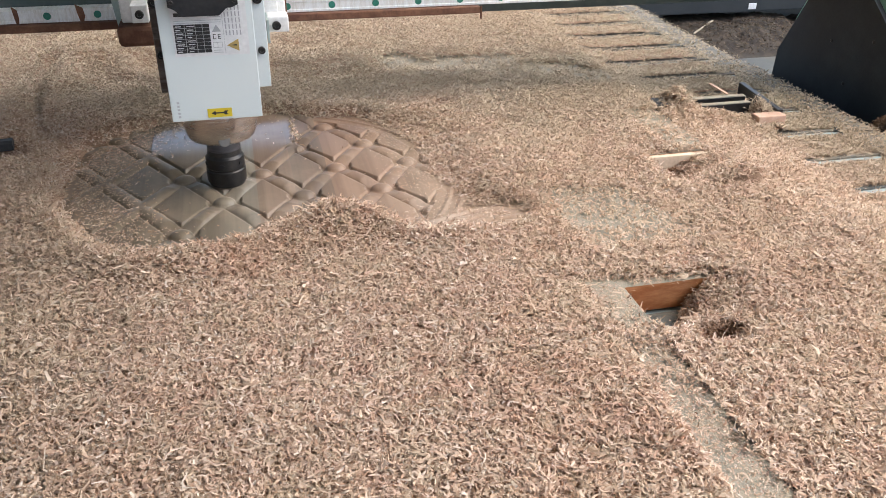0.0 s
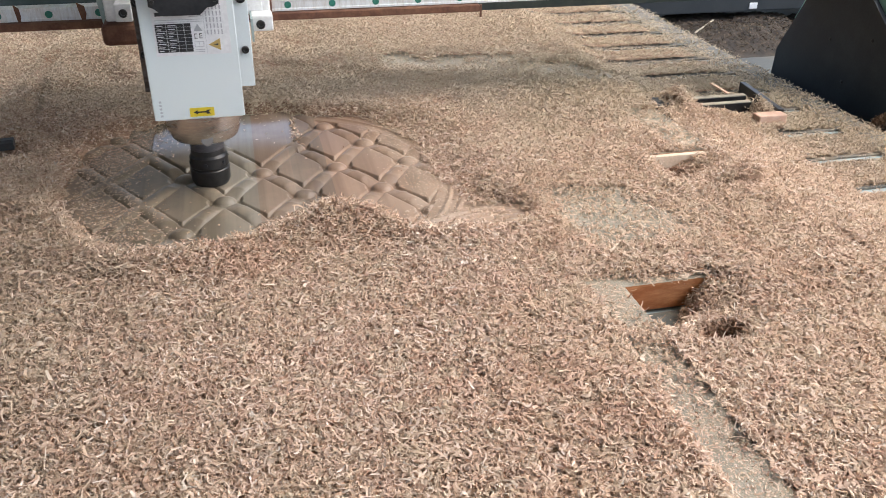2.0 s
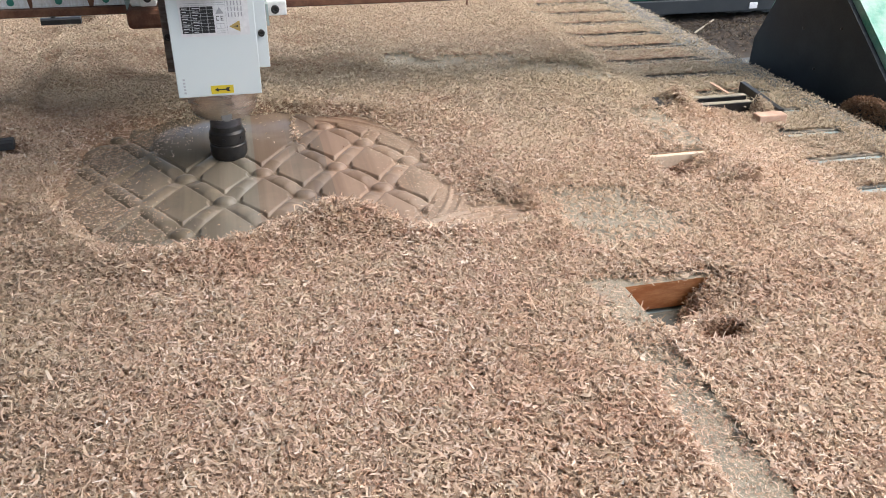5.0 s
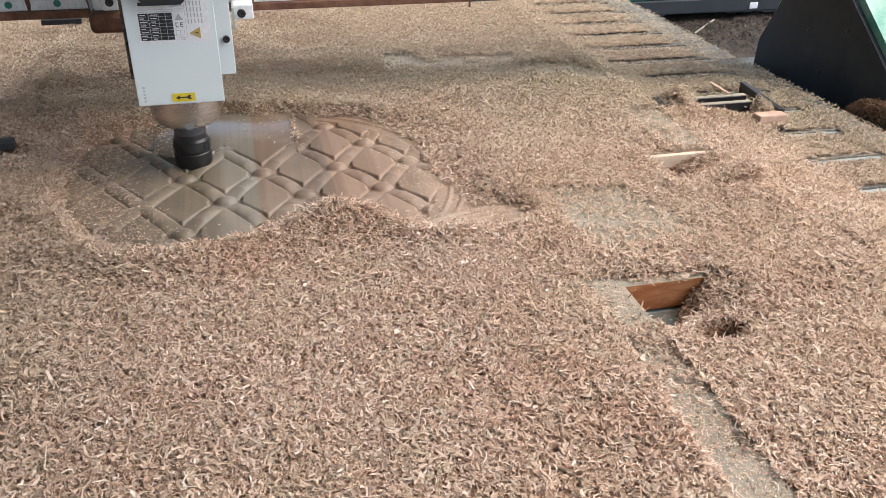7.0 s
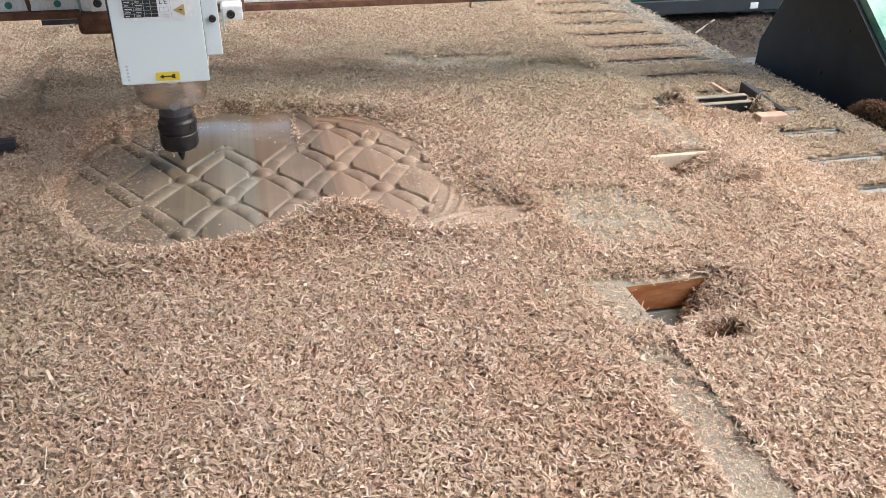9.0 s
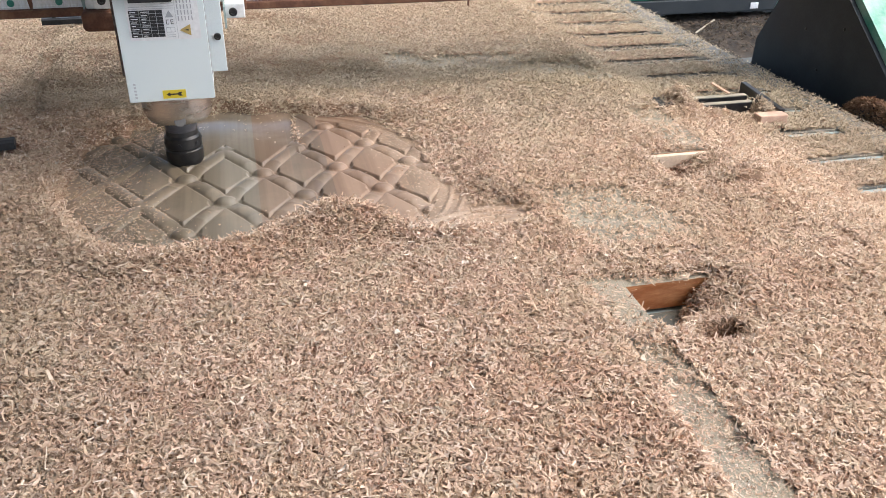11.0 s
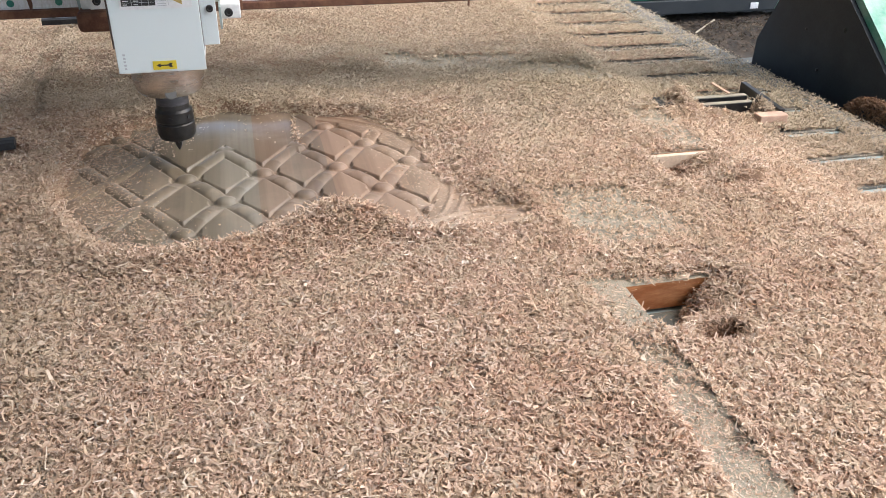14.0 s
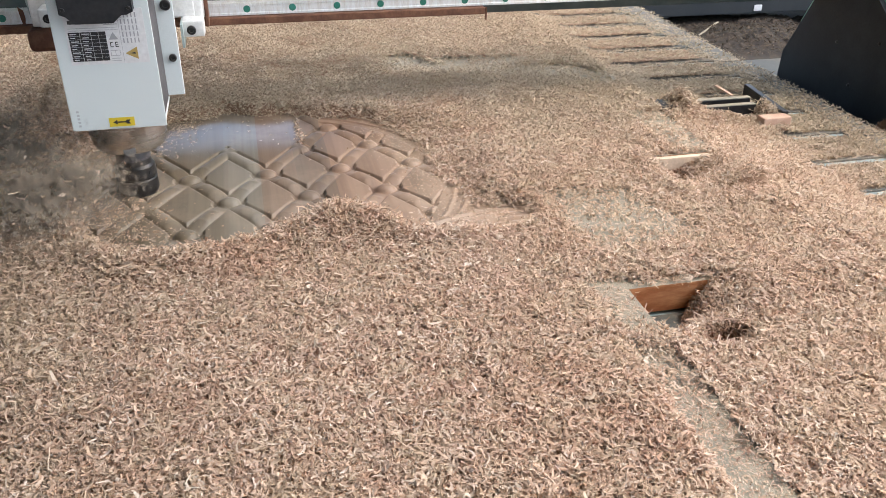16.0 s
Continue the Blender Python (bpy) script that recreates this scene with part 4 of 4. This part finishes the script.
        decal(lab, "cell_text", 0.0365, 0.0365 + 0.006 + 0.004 * ((r * 5) % 4) / 3, z + 0.0016, z + 0.0027, PAPER, lift=0.0018)
    shape(lab, "warning_sign", [(0.0695, 0.1265), (0.0815, 0.1265), (0.0755, 0.1365)], GREY_INK)
    for x in (0.0700, 0.0765):
        for z0, z1, x1 in ((0.1163, 0.1172, x + 0.004), (0.1222, 0.1231, x + 0.004), (0.1172, 0.1222, x + 0.001)):
            decal(lab, "mark", x, x1, z0, z1, INK, lift=0.0013)
    decal(lab, "mark", 0.0775, 0.0800, 0.1192, 0.1201, INK, lift=0.0013)
    for a in ((0.069, 0.0815, 0.1115, 0.1120), (0.069, 0.0815, 0.1045, 0.1050), (0.069, 0.0695, 0.105, 0.1115), (0.081, 0.0815, 0.105, 0.1115), (0.069, 0.0815, 0.1005, 0.1010), (0.069, 0.0815, 0.0975, 0.0980), (0.0750, 0.0755, 0.105, 0.1115)):
        decal(lab, "box_line", *a, GREY_INK, lift=0.0013)
    decal(lab, "divider", 0.0845, 0.0849, 0.0945, 0.166, GREY_INK, lift=0.0013)
    shape(lab, "warning_sign", [(0.0875, 0.1070), (0.1035, 0.0985), (0.1035, 0.1155)], BROWNISH)
    shape(lab, "warning_bolt", [(0.0935, 0.1072), (0.1005, 0.1060), (0.1005, 0.1084)], INK, lift=0.002)
    for c in range(5):
        x = 0.0875 + 0.0048 * c
        for d in range(5):
            z = 0.121 + 0.0085 * d
            decal(lab, "text_line", x, x + 0.0016, z, z + 0.0066, GREY_INK, lift=0.0013)
    # arrow sticker
    arr = decal(e, "arrow_sticker", 0.0495, 0.0835, 0.0035, 0.0165, YELLOW, "yellow sticker with a black arrow")
    shape(arr, "arrow", [(0.0545, 0.0100), (0.0605, 0.0133), (0.0605, 0.0110), (0.0715, 0.0110), (0.0735, 0.0130), (0.0785, 0.0130), (0.0760, 0.0100), (0.0785, 0.0070), (0.0735, 0.0070), (0.0715, 0.0090), (0.0605, 0.0090), (0.0605, 0.0067)], INK)
    # stamped serial number, as plain bars
    for i in range(5):
        decal(e, "stamp_bar", 0.0088, 0.0122, 0.0055 + 0.0052 * i, 0.0085 + 0.0052 * i, STAMP, lift=0.0003)
    return e


# ---- chips and dust thrown up by the cutter: scattered sheets that lie on the heap, lift and drift ----
DUST = worn("fine_brown_dust", (0.40, 0.33, 0.25), (0.48, 0.40, 0.31), 0.9, 0, 30, bumpy=0)


def thin_out(m, clear):
    """Loose dust lets most of what lies behind it show through."""
    nt = m.node_tree
    tr, ms = nt.nodes.new("ShaderNodeBsdfTransparent"), nt.nodes.new("ShaderNodeMixShader")
    ms.inputs[0].default_value = clear
    nt.links.new(nt.nodes["Principled BSDF"].outputs[0], ms.inputs[1])
    nt.links.new(tr.outputs[0], ms.inputs[2])
    nt.links.new(ms.outputs[0], nt.nodes["Material Output"].inputs[0])


thin_out(DUST, 0.87)


def flurry(seed, wide, deep, chips, motes):
    rng = np.random.RandomState(seed)
    sets, base = [], 0
    for n, size, thin in ((chips, 0.0105, 0.0021), (motes, 0.0085, 0.0060)):
        r, a = np.abs(rng.normal(0, 0.5, n)), rng.uniform(0, 2 * np.pi, n)
        x, y = wide * r * np.cos(a), deep * r * np.sin(a)
        z = np.abs(rng.normal(0, 0.014, n))
        co, f = ribbons(x, y, z, rng, 2 if n == chips else 1, size, thin, 0.5)
        sets.append((co, f + base))
        base += len(co)
    me = mesh_from(np.concatenate([a for a, _ in sets]), np.concatenate([b for _, b in sets]), "flying_shavings")
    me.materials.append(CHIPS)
    me.materials.append(DUST)
    idx = np.zeros(len(me.polygons), dtype=np.int32)
    idx[2 * chips:] = 1
    me.polygons.foreach_set("material_index", idx)
    ob = new("flying_shavings", me)
    return tagged(ob, "loose shavings and dust thrown up by the cutter", "shavings", group="thrown shavings", kind="stuff")


FLURRIES = [flurry(60 + i, w, d, 30, 3600) for i, (w, d) in enumerate([(0.13, 0.12), (0.11, 0.14), (0.15, 0.11), (0.12, 0.10), (0.14, 0.13), (0.10, 0.10)])]

# ---- motions ----
HEAD = [  # seconds, x, y, z of the body's lower left front corner
    (0.0, -0.1071, 1.1650, 0.1663), (0.5, -0.1274, 1.1654, 0.1663), (1.0, -0.1568, 1.2051, 0.1660), (1.5, -0.1690, 1.2229, 0.1657),
    (2.0, -0.1331, 1.1730, 0.1655), (2.5, -0.1130, 1.1667, 0.1657), (3.0, -0.0972, 1.1790, 0.1656), (3.5, -0.0668, 1.2257, 0.1660),
    (4.0, -0.0751, 1.2441, 0.1660), (4.2, -0.0708, 1.2563, 0.1655), (5.2, -0.1150, 1.2750, 0.1640), (6.3, -0.1608, 1.2830, 0.1615),
    (6.5, -0.1697, 1.2735, 0.1615), (7.0, -0.1624, 1.2550, 0.1618), (7.5, -0.1705, 1.2384, 0.1615), (8.0, -0.1718, 1.2411, 0.1951),
    (8.5, -0.1823, 1.2687, 0.2089), (9.0, -0.1811, 1.2516, 0.1968), (9.2, -0.1805, 1.2490, 0.1880), (9.6, -0.1790, 1.2450, 0.1640),
    (10.4, -0.1700, 1.2520, 0.1636), (11.3, -0.1805, 1.2720, 0.1634), (11.5, -0.1825, 1.2687, 0.1634), (12.0, -0.2015, 1.2500, 0.1637), (12.5, -0.1645, 1.2354, 0.1638),
    (13.0, -0.1779, 1.2729, 0.1625), (13.5, -0.1824, 1.2731, 0.1796), (14.0, -0.1844, 1.2664, 0.2097), (14.5, -0.2421, 1.1711, 0.2090),
    (15.0, -0.2416, 1.1681, 0.1946), (15.5, -0.2424, 1.1689, 0.1710), (16.0, -0.2493, 1.1669, 0.1629),
]
GANTRY, CARRIAGE, SPINDLE = gantry(), carriage(), spindle()


def motions():
    walk(GANTRY, [(t, pose(0, y, 0)) for t, x, y, z in HEAD])
    walk(CARRIAGE, [(t, pose(x, y, 0)) for t, x, y, z in HEAD])
    walk(SPINDLE, [(t, pose(x, y, z)) for t, x, y, z in HEAD])

    # resting place on the heap, then the puff at one second and the long cloud at the end
    rest = [(-0.68, 1.10, 0.045), (-0.66, 1.24, 0.045), (-0.62, 0.98, 0.044), (-0.70, 1.36, 0.047), (-0.74, 1.20, 0.044), (-0.58, 0.86, 0.046)]
    up = [(-0.27, 1.12, 0.060), (-0.29, 1.20, 0.085), (-0.25, 1.07, 0.075), (-0.33, 1.28, 0.095), (-0.36, 1.16, 0.110), (-0.20, 1.08, 0.085)]
    for i, (ob, a, b) in enumerate(zip(FLURRIES, rest, up)):
        rows = [(0.0, pose(*a))]
        if i in (2, 5):
            c = ((-0.13, 1.03, 0.066), (-0.18, 1.13, 0.080))[i == 5]
            rows += [(0.7, pose(*a)), (1.0, pose(*c, 8, 10, 40)), (1.3, pose(c[0] - 0.08, c[1] - 0.06, 0.09, 4, 12, 80)), (1.7, pose(a[0], a[1], a[2], 0, 0, 100))]
        turn = 100 if i in (2, 5) else 0
        rows += [(14.1, pose(*a, 0, 0, turn)), (14.4, pose((a[0] + b[0]) / 2, (a[1] + b[1]) / 2, b[2], 6, 8, turn + 30)), (14.8, pose(*b, 10, 14, turn + 75)),
                 (15.2, pose(b[0] - 0.02, b[1] + 0.01, b[2] + 0.01, 14, 6, turn + 130)), (15.6, pose(b[0] - 0.04, b[1] - 0.01, b[2], 4, 12, turn + 190)), (16.0, pose(b[0] - 0.05, b[1] + 0.02, b[2] + 0.02, 12, 3, turn + 250))]
        walk(ob, rows)


motions()
